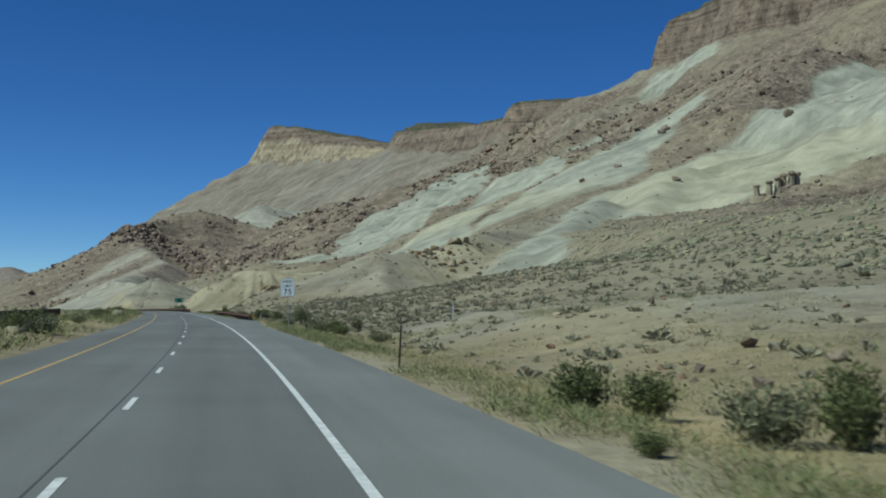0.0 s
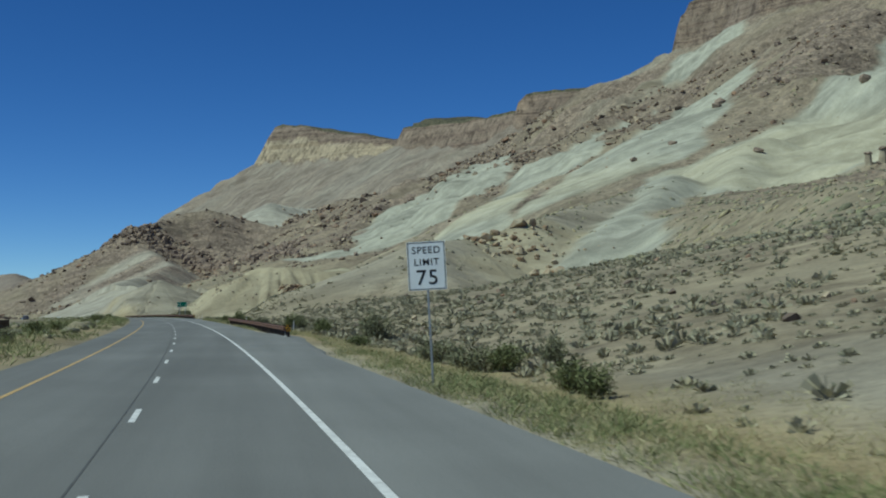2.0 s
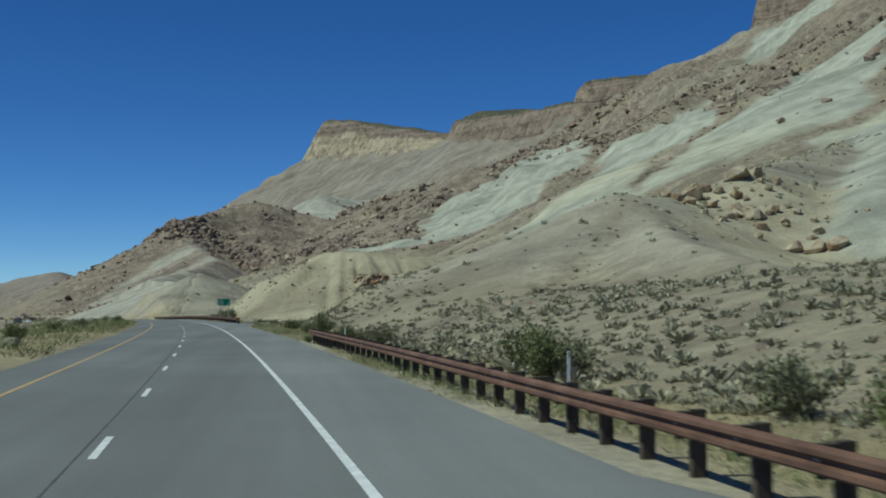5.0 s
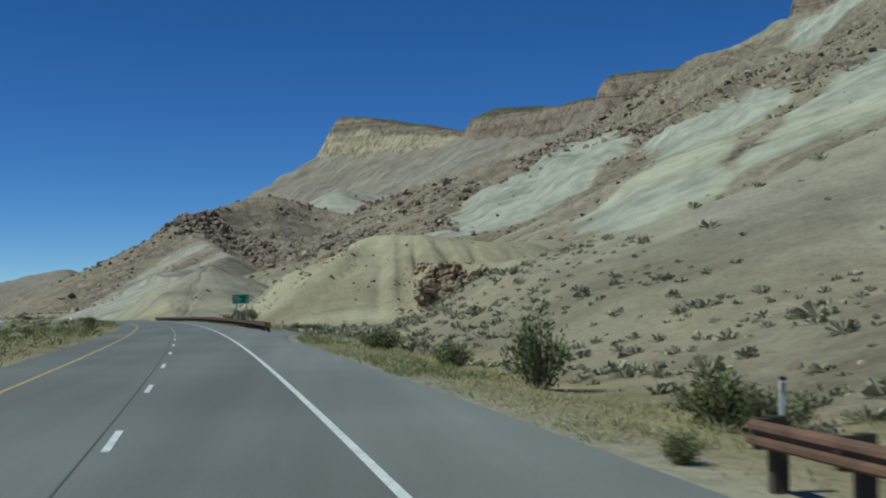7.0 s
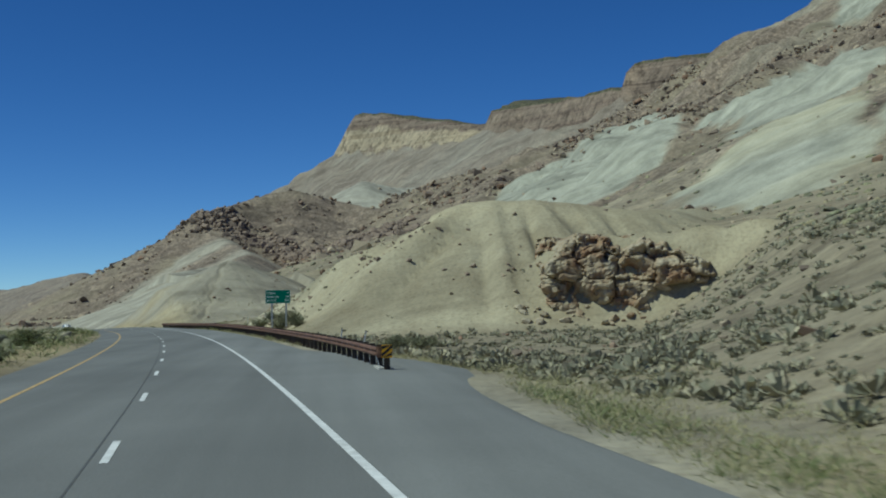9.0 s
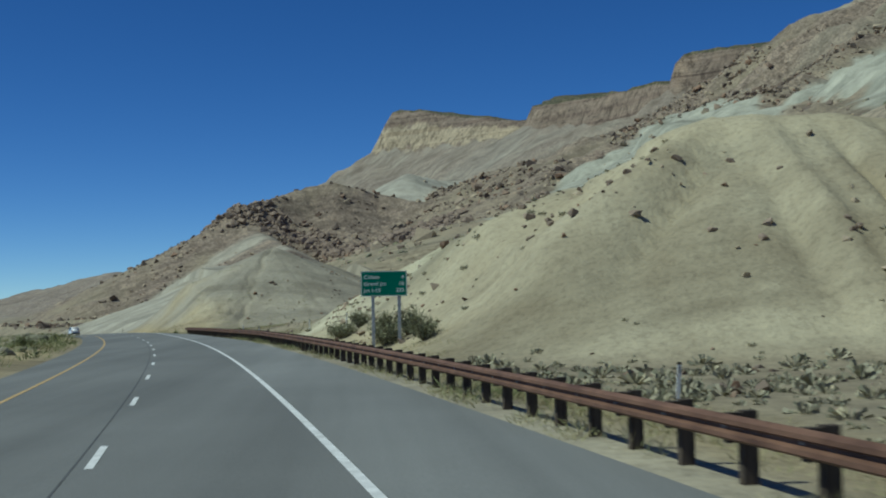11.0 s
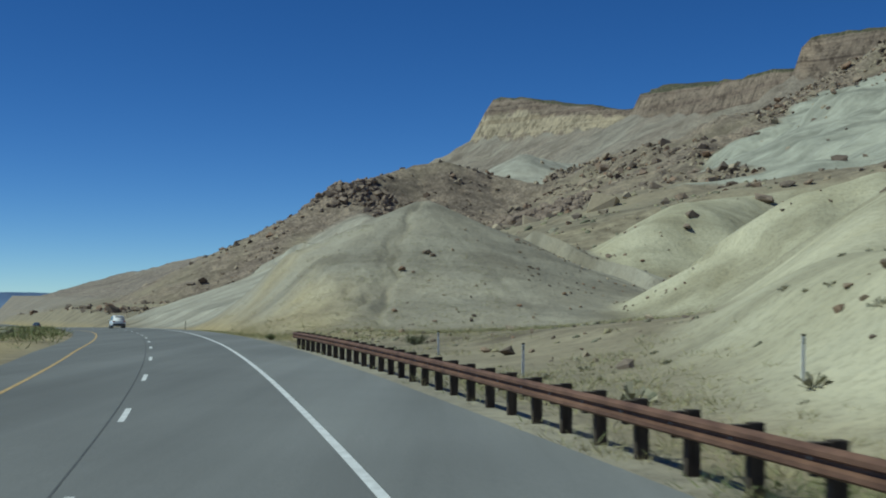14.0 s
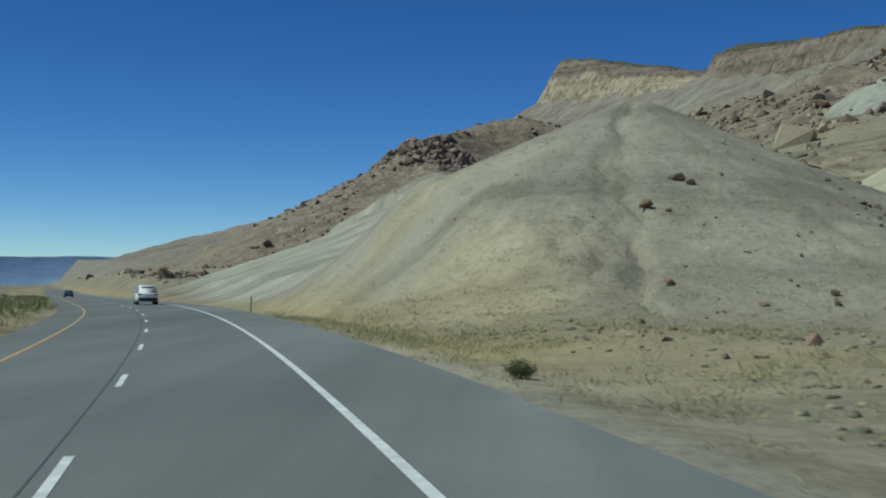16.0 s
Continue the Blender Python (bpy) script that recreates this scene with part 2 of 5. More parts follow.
        z[cone] = z[cone] - cut * (0.75 + 0.35 * vnoise(xs * 0.7, ys * 0.35, 85))
    # bed of the road, verge, median and the lower ground to the left
    bed = z0 + cross_fall(y, np.clip(side, -12, 8)) - 0.12
    verge = z0 + np.minimum(cross_fall(y, 6.4), 0) - 0.12 - 0.25 * np.clip((side - 6.2) / 4, 0, 1) + 0.25 * np.clip((side - 12) / 6, 0, 1)
    t = np.clip((side - 6.4) / 3.0, 0, 1)
    right = np.where(side < 9.4, bed * (1 - t) + verge * t, np.maximum(verge, z0 - 0.4))
    blend = np.clip((side - 9) / 10, 0, 1)
    right = right * (1 - blend) + np.maximum(z + np.clip(z0, -3, 1) * (side < 60) + np.minimum(z0 + 11, 0) * np.clip((110 - side) / 70, 0, 1), z0 - 0.6) * blend
    shelf = np.clip((-side - 14) / 4, 0, 1)
    left = bed * (1 - shelf) + (z0 - 0.55 + 0.25 * fbm(x, y, 9, 3, 71)) * shelf
    left = left - np.clip((-side - 45) / 60, 0, 1) * 4 - np.clip((-side - 120) / 900, 0, 1) * 26
    left = left + np.clip((-side - 60) / 200, 0, 1) * fbm(x, y, 90, 4, 75) * 5
    left = left + np.where((side < -7.6) & (side > -15), 0.3 * np.sin((-side - 7.6) / 7.4 * math.pi), 0)
    return np.where(side > 0, right, left), side, soil, cliff


# tongues of bare clay that run down between the debris, in plan
TONGUES = (
    ((22, 690), (62, 760), (85, 900), (109, 1075), (173, 1181), (259, 1300), (290, 1400), (275, 1252), (214, 990), (186, 918), (120, 700), (95, 660), (50, 645)),
    ((120, 640), (150, 700), (170, 800), (192, 900), (224, 985), (291, 1067), (393, 1141), (330, 1010), (240, 800), (190, 680), (150, 625)),
    ((62, 525), (85, 556), (112, 575), (118, 540), (104, 507), (78, 488)),
    ((100, 508), (118, 520), (140, 553), (204, 671), (261, 735), (330, 840), (360, 860), (300, 720), (252, 635), (205, 548), (168, 508), (144, 498), (116, 500)),
    ((120, 400), (130, 450), (158, 492), (197, 503), (245, 535), (385, 654), (420, 620), (300, 450), (235, 385), (200, 366), (176, 355), (152, 355), (128, 362)),
    ((61, 281), (65, 295), (77, 313), (88, 326), (96, 318), (89, 298), (81, 282), (70, 271)),
    ((457, 1302), (496, 1351), (555, 1400), (562, 1290), (535, 1250), (482, 1236), (450, 1260)),
    ((205, 3330), (240, 3375), (351, 3395), (450, 3385), (440, 3300), (330, 3310)),
)


def within(x, y, corners):
    """Metres inside a polygon in plan, negative outside."""
    far, inner = np.full(x.shape, 1e9), np.zeros(x.shape, bool)
    for (ax, ay), (bx, by) in zip(corners, corners[1:] + corners[:1]):
        dx, dy = bx - ax, by - ay
        u = np.clip(((x - ax) * dx + (y - ay) * dy) / (dx * dx + dy * dy), 0, 1)
        far = np.minimum(far, np.hypot(x - ax - u * dx, y - ay - u * dy))
        inner ^= ((ay > y) != (by > y)) & (x < ax + (y - ay) * dx / (dy if dy else 1e-9))
    return np.where(inner, far, -far)


def pale_clay(x, y, z, side, soil):
    """Where the smooth pale clay shows between the debris: from 0 to 1."""
    x, y = np.asarray(x, float), np.asarray(y, float)
    clay = soil["pale"] * 0.95 * (z < pale_top(x, y)) * (y < 420)
    some = (side > 45) & (y < 3600)
    if some.any():
        xs, ys = x[some], y[some]
        xw = xs + 6 * fbm(xs, ys, 30, 3, 94) + 2.0 * fbm(xs, ys, 6, 2, 96)
        yw = ys + 10 * fbm(xs, ys, 40, 3, 95)
        best = np.full(xs.shape, -1e9)
        for corners in TONGUES:
            best = np.maximum(best, within(xw, yw, corners))
        clay[some] = np.maximum(clay[some], np.clip(0.5 + best / 3.5, 0, 1) * np.where(ys > 2000, 0.45, 1))
    streak = np.clip(fbm(x * 0.35, y, 60, 4, 97) * 2.6 - 0.8, 0, 1) * np.clip((z - 110) / 40, 0, 1) * np.clip((y - 1000) / 400, 0, 1)
    return np.clip(np.maximum(clay, streak * 0.55), 0, 1)


def pale_top(x, y):
    """Height at which the clay gives way to the brown debris above."""
    return np.clip(86 + (y - 520) * 0.058, 78, 122) + fbm(x, y, 80, 4, 93) * 13


# ---- materials ----
def material(name, rough=0.9, metal=0.0):
    m = bpy.data.materials.new(name)
    m.use_nodes = True
    b = m.node_tree.nodes["Principled BSDF"]
    b.inputs["Roughness"].default_value, b.inputs["Metallic"].default_value = rough, metal
    b.inputs["Specular IOR Level"].default_value = 0.3
    return m, m.node_tree, b


def node(tree, kind, **values):
    n = tree.nodes.new(kind)
    for k, v in values.items():
        n.inputs[k.replace("_", " ")].default_value = v
    return n


def noise_node(tree, scale, detail=4.0, rough=0.6, stretch=None, coords="Position"):
    """A noise in metres: scale is in waves per metre."""
    geo = tree.nodes.new("ShaderNodeNewGeometry") if coords == "Position" else tree.nodes.new("ShaderNodeTexCoord")
    out = geo.outputs[coords]
    if stretch:
        mp = node(tree, "ShaderNodeMapping", Scale=stretch)
        tree.links.new(out, mp.inputs["Vector"])
        out = mp.outputs["Vector"]
    n = node(tree, "ShaderNodeTexNoise", Scale=scale, Detail=detail, Roughness=rough)
    tree.links.new(out, n.inputs["Vector"])
    return n.outputs["Fac"]


def ramp(tree, fac, *stops):
    r = tree.nodes.new("ShaderNodeValToRGB")
    while len(r.color_ramp.elements) < len(stops):
        r.color_ramp.elements.new(0.5)
    for e, (at, c) in zip(r.color_ramp.elements, stops):
        e.position, e.color = at, (*c, 1) if len(c) == 3 else c
    tree.links.new(fac, r.inputs["Fac"])
    return r.outputs["Color"]


def mix(tree, fac, a, b, how="MIX"):
    n = tree.nodes.new("ShaderNodeMix")
    n.data_type, n.blend_type = "RGBA", how
    for value, slot in ((fac, 0), (a, 6), (b, 7)):
        if isinstance(value, (int, float)):
            n.inputs[slot].default_value = value
        elif isinstance(value, tuple):
            n.inputs[slot].default_value = (*value, 1)
        else:
            tree.links.new(value, n.inputs[slot])
    return n.outputs[2]


def maths(tree, how, a, b=0.0):
    n = tree.nodes.new("ShaderNodeMath")
    n.operation, n.use_clamp = how, how in ("MULTIPLY", "ADD")
    for value, slot in ((a, 0), (b, 1)):
        if isinstance(value, (int, float)):
            n.inputs[slot].default_value = value
        else:
            tree.links.new(value, n.inputs[slot])
    return n.outputs[0]


def bump(tree, shader, height, distance, strength=1.0):
    n = node(tree, "ShaderNodeBump", Strength=strength, Distance=distance)
    tree.links.new(height, n.inputs["Height"])
    if shader.inputs["Normal"].is_linked:
        tree.links.new(shader.inputs["Normal"].links[0].from_socket, n.inputs["Normal"])
    tree.links.new(n.outputs["Normal"], shader.inputs["Normal"])


def earth_material():
    """Desert ground: clays, talus and sandstone by the soil weights on the sheet."""
    m, tree, b = material("desert_ground", 0.95)
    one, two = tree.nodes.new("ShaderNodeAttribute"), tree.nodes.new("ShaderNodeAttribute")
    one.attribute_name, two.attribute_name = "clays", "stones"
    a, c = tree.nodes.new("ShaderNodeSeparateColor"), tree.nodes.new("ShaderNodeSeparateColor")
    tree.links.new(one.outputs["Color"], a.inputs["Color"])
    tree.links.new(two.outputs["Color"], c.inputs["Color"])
    big, mid = noise_node(tree, 0.035, 5), noise_node(tree, 0.35, 5, 0.65)
    fine = noise_node(tree, 2.6, 4, 0.7)
    streak = noise_node(tree, 0.12, 5, 0.65, (1.0, 1.0, 0.22))
    base = ramp(tree, mid, (0.34, (0.15, 0.123, 0.082)), (0.5, (0.24, 0.202, 0.137)), (0.66, (0.335, 0.29, 0.198)))
    base = mix(tree, ramp(tree, big, (0.42, (0, 0, 0)), (0.62, (1, 1, 1))), base, (0.275, 0.237, 0.162))
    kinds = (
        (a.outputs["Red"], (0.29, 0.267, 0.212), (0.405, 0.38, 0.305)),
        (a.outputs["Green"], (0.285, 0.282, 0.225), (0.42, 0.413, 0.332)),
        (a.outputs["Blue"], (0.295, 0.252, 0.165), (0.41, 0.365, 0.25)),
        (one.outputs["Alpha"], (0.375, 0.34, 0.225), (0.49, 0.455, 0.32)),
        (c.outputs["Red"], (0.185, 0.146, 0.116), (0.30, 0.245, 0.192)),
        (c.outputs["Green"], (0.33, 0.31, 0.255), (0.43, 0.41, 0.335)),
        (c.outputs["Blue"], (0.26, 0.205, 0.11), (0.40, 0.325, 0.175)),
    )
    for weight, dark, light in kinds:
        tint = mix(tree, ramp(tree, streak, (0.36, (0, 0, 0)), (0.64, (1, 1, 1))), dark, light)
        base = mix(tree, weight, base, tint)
    # grey and mauve streaks down the far talus
    far_streak = noise_node(tree, 0.028, 7, 0.78, (0.3, 1.0, 0.45))
    place, where = tree.nodes.new("ShaderNodeNewGeometry"), tree.nodes.new("ShaderNodeSeparateXYZ")
    tree.links.new(place.outputs["Position"], where.inputs["Vector"])
    beyond = node(tree, "ShaderNodeMapRange", From_Min=1450.0, From_Max=1900.0)
    tree.links.new(where.outputs["Y"], beyond.inputs["Value"])
    mauve = ramp(tree, far_streak, (0.36, (0.185, 0.155, 0.135)), (0.48, (0.245, 0.21, 0.18)), (0.56, (0.29, 0.255, 0.215)), (0.66, (0.40, 0.37, 0.31)))
    base = mix(tree, maths(tree, "MULTIPLY", beyond.outputs["Result"], 0.62), base, mauve)
    # sandstone beds in the cliffs, by height
    geo, split = tree.nodes.new("ShaderNodeNewGeometry"), tree.nodes.new("ShaderNodeSeparateXYZ")
    tree.links.new(geo.outputs["Position"], split.inputs["Vector"])
    warp = maths(tree, "MULTIPLY_ADD", noise_node(tree, 0.01, 3), 6.0)
    height = node(tree, "ShaderNodeMath")
    height.operation = "ADD"
    tree.links.new(split.outputs["Z"], height.inputs[0])
    tree.links.new(warp, height.inputs[1])
    line = node(tree, "ShaderNodeTexNoise", Scale=0.06, Detail=6.0, Roughness=0.85)
    line.noise_dimensions = "1D"
    tree.links.new(height.outputs[0], line.inputs["W"])
    # thin red-brown beds above, massive yellow sandstone below in the farthest mesa, scrub on the rim
    red = ramp(tree, line.outputs["Fac"], (0.3, (0.09, 0.066, 0.053)), (0.45, (0.18, 0.135, 0.106)), (0.56, (0.25, 0.20, 0.155)), (0.7, (0.115, 0.085, 0.067)))
    gold = ramp(tree, line.outputs["Fac"], (0.32, (0.26, 0.20, 0.135)), (0.5, (0.36, 0.30, 0.21)), (0.62, (0.40, 0.34, 0.245)), (0.75, (0.27, 0.21, 0.145)))
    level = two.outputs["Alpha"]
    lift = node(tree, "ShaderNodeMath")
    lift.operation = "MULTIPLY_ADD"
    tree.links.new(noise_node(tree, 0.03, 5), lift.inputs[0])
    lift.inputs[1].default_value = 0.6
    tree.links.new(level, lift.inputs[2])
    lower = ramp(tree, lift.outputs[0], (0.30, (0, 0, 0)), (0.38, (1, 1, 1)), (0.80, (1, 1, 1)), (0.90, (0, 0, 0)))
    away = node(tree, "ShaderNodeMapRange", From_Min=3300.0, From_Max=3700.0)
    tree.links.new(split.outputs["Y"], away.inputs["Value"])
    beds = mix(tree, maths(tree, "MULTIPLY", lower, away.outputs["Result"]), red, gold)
    # cracks, and shadow between the blocks, darkened into the bed colour
    crack_shade = noise_node(tree, 0.07, 6, 0.8, (1.0, 1.0, 0.5))
    beds = mix(tree, 0.8, beds, ramp(tree, crack_shade, (0.40, (0.35, 0.33, 0.32)), (0.48, (0.95, 0.95, 0.95)), (0.60, (1.2, 1.19, 1.15))), "MULTIPLY")
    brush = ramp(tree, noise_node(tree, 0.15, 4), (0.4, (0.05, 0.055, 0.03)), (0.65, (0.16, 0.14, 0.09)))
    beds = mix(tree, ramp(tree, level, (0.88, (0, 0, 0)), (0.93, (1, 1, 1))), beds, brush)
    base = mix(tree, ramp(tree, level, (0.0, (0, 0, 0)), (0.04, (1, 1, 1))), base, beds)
    rills = noise_node(tree, 0.06, 5, 0.7, (0.2, 1.0, 0.25))
    base = mix(tree, 0.7, base, ramp(tree, rills, (0.38, (0.62, 0.61, 0.60)), (0.5, (1, 1, 1)), (0.62, (1.18, 1.17, 1.14))), "MULTIPLY")
    chips = noise_node(tree, 0.55, 6, 0.8)
    base = mix(tree, maths(tree, "MULTIPLY", c.outputs["Red"], 0.95), base, mix(tree, 1.0, base, ramp(tree, chips, (0.40, (0.45, 0.44, 0.43)), (0.5, (1, 1, 1)), (0.60, (1.4, 1.37, 1.3))), "MULTIPLY"))
    lumps = noise_node(tree, 0.17, 6, 0.78)
    base = mix(tree, maths(tree, "MULTIPLY", c.outputs["Red"], 0.8), base, mix(tree, 1.0, base, ramp(tree, lumps, (0.42, (0.55, 0.52, 0.50)), (0.5, (1, 1, 1)), (0.62, (1.25, 1.2, 1.12))), "MULTIPLY"))
    spots = ramp(tree, fine, (0.36, (0.66, 0.64, 0.62)), (0.5, (1, 1, 1)), (0.7, (1.12, 1.1, 1.06)))
    base = mix(tree, 0.55, base, spots, "MULTIPLY")
    tree.links.new(base, b.inputs["Base Color"])
    bump(tree, b, maths(tree, "MULTIPLY", lumps, c.outputs["Red"]), 2.5, 0.6)
    bump(tree, b, streak, 1.8, 0.35)
    bump(tree, b, mid, 0.6, 0.4)
    bump(tree, b, fine, 0.10, 0.5)
    return m


EARTH = earth_material()


def asphalt_material(name, tone):
    m, tree, b = material(name, 0.85)
    wear = noise_node(tree, 0.25, 4, 0.6, (1.6, 0.06, 1))
    grit = noise_node(tree, 24, 3, 0.7)
    patch = noise_node(tree, 0.08, 3)
    c = ramp(tree, wear, (0.3, tuple(tone * v for v in (0.143, 0.144, 0.136))), (0.7, tuple(tone * v for v in (0.202, 0.203, 0.193))))
    c = mix(tree, 0.55, c, ramp(tree, patch, (0.35, (0.8, 0.8, 0.8)), (0.65, (1.1, 1.1, 1.1))), "MULTIPLY")
    c = mix(tree, 0.6, c, ramp(tree, grit, (0.3, (0.75, 0.75, 0.75)), (0.7, (1.2, 1.2, 1.2))), "MULTIPLY")
    tree.links.new(c, b.inputs["Base Color"])
    bump(tree, b, grit, 0.012, 0.6)
    return m


ASPHALT = asphalt_material("old_asphalt", 1.0)
PALE_ASPHALT = asphalt_material("dusty_shoulder_asphalt", 1.22)


def plain(name, dark, light, scale, rough=0.8, metal=0.0, relief=0.0, stretch=None):
    m, tree, b = material(name, rough, metal)
    n = noise_node(tree, scale, 4, 0.65, stretch)
    tree.links.new(ramp(tree, n, (0.32, dark), (0.68, light)), b.inputs["Base Color"])
    if relief:
        bump(tree, b, n, relief, 0.7)
    return m


WHITE_LINE = plain("worn_white_road_paint", (0.52, 0.52, 0.50), (0.80, 0.80, 0.78), 3.5, 0.7)
YELLOW_LINE = plain("worn_yellow_road_paint", (0.40, 0.27, 0.11), (0.58, 0.41, 0.19), 3.5, 0.7)
SEAL = plain("black_crack_seal", (0.075, 0.075, 0.072), (0.12, 0.12, 0.116), 4.0, 0.8)


# ---- ground and road ----
def sheet(name, xs, ys, zs, mat):
    """A mesh from grids of x, y and z."""
    rows, cols = xs.shape
    me = bpy.data.meshes.new(name)
    n = rows * cols
    me.vertices.add(n)
    me.vertices.foreach_set("co", np.stack([xs, ys, zs], -1).astype(np.float32).ravel())
    i = np.arange(n).reshape(rows, cols)
    quads = np.stack([i[:-1, :-1], i[:-1, 1:], i[1:, 1:], i[1:, :-1]], -1).reshape(-1, 4)
    me.loops.add(quads.size)
    me.loops.foreach_set("vertex_index", quads.astype(np.int32).ravel())
    me.polygons.add(len(quads))
    me.polygons.foreach_set("loop_start", np.arange(0, quads.size, 4, dtype=np.int32))
    me.polygons.foreach_set("use_smooth", np.ones(len(quads), bool))
    me.update(calc_edges=True)
    me.materials.append(mat)
    return me


def grow(start, stop, first, rate):
    out, step = [start], first
    while out[-1] < stop:
        out.append(out[-1] + step)
        step *= rate
    return out


ROWS_Y = np.array(grow(-70, 0, 2.5, 1.0)[:-1] + grow(0, 533, 1.4, 1.0) + grow(535.2, 589, 0.7, 1.0) + grow(590.5, 690, 1.25, 1.0) + grow(692, 5400, 1.4, 1.011))
right_side = [6.3, 7, 7.8] + grow(8.6, 13.6, 0.85, 1.0) + grow(14.5, 46, 0.42, 1.0) + grow(46.8, 70, 0.85, 1.0) + grow(71.5, 210, 1.6, 1.0) + grow(212.5, 900, 3.2, 1.003) + grow(908, 1900, 6, 1.03)
left_side = [-v for v in grow(8, 60, 1.5, 1.0) + grow(62, 4800, 3, 1.16)][::-1]
COLS = np.array(left_side + [-7.0, -3.0, 1.0, 5.2] + right_side)
COLS = COLS[np.concatenate([[True], np.diff(COLS) > 0.25])]
gy, gs = np.meshgrid(ROWS_Y, COLS, indexing="ij")
gx = road_x(gy) + gs * np.sqrt(1 + road_slope(gy) ** 2)
gz, g_side, g_soil, g_cliff = land(gx, gy)
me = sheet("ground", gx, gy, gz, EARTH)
pale = pale_clay(gx, gy, gz, g_side, g_soil)
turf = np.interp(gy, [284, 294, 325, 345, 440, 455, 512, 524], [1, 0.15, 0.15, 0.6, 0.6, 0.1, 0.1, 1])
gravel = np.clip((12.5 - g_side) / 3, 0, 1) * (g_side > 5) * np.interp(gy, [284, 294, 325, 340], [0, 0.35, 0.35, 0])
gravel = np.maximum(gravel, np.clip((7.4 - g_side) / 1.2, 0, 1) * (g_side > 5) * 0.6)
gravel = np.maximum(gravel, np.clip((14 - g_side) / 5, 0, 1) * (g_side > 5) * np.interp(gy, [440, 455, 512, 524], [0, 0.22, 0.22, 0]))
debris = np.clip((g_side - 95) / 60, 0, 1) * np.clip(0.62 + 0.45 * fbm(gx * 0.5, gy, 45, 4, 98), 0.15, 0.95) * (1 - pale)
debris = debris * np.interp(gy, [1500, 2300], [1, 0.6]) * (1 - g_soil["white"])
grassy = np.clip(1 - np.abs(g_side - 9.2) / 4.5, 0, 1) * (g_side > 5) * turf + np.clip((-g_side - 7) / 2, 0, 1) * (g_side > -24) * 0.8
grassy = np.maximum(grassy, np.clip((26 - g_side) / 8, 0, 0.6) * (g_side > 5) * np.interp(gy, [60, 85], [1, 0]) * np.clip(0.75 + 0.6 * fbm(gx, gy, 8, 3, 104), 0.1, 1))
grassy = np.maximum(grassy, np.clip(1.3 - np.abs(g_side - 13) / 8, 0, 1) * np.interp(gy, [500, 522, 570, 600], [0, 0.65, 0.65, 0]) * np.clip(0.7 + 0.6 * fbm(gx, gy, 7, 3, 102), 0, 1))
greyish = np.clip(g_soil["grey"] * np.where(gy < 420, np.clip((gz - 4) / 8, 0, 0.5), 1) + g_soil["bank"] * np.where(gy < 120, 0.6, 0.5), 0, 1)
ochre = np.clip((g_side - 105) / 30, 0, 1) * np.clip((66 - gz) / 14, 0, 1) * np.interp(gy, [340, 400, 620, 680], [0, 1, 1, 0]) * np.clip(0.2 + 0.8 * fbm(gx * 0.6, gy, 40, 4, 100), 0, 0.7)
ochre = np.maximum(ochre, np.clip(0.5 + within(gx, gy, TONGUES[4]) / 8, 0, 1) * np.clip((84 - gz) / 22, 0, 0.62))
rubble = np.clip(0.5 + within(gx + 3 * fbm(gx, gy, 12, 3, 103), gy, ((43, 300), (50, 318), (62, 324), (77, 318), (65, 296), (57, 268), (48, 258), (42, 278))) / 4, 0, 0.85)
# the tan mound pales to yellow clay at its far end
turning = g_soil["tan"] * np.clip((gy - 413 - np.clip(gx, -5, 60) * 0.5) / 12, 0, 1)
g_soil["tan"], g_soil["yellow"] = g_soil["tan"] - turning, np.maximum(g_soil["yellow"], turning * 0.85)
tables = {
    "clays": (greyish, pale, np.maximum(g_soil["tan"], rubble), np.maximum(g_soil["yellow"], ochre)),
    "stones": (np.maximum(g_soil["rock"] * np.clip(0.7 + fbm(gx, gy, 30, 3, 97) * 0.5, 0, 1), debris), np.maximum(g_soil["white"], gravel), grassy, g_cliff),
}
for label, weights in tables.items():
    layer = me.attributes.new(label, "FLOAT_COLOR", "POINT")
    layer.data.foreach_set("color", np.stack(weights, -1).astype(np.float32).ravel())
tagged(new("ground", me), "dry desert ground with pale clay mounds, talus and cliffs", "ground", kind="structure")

# arc length along the near lane
WAY_Y = np.arange(-70, 1500, 1.0)
WAY_S = np.concatenate([[0], np.cumsum(np.hypot(1.0, np.diff(road_x(WAY_Y))))])
WAY_S = WAY_S - np.interp(0, WAY_Y, WAY_S)


def on_road(s, r, up=0.0):
    """The place s metres along the near lane and r metres to its right."""
    y = np.interp(s, WAY_S, WAY_Y)
    m = road_slope(y)
    k = np.sqrt(1 + m * m)
    return road_x(y) + r / k, y - r * m / k, road_z(y) + cross_fall(y, r) + up


def strip(name, s, left, right, up, mat, cols=2):
    s, r = np.meshgrid(s, np.linspace(left, right, cols), indexing="ij")
    x, y, z = on_road(s, r, up)
    return sheet(name, x, y, z, mat)


road = tagged(new("road", strip("road", np.arange(-65, 1250, 3.0), -7.3, 1.88, 0.0, ASPHALT, 9)), "grey asphalt highway lanes", "road", kind="structure")
tagged(new("shoulder", strip("shoulder", np.arange(-65, 1250, 3.0), 1.88, 5.25, 0.0, PALE_ASPHALT, 4)), "dusty pale grey asphalt shoulder beside the lanes", "road", kind="structure")


def paint(name, s, r, width, mat, up=0.006):
    ob = new(name, strip(name, s, r - width / 2, r + width / 2, up, mat))
    ob.parent = road
    return ob


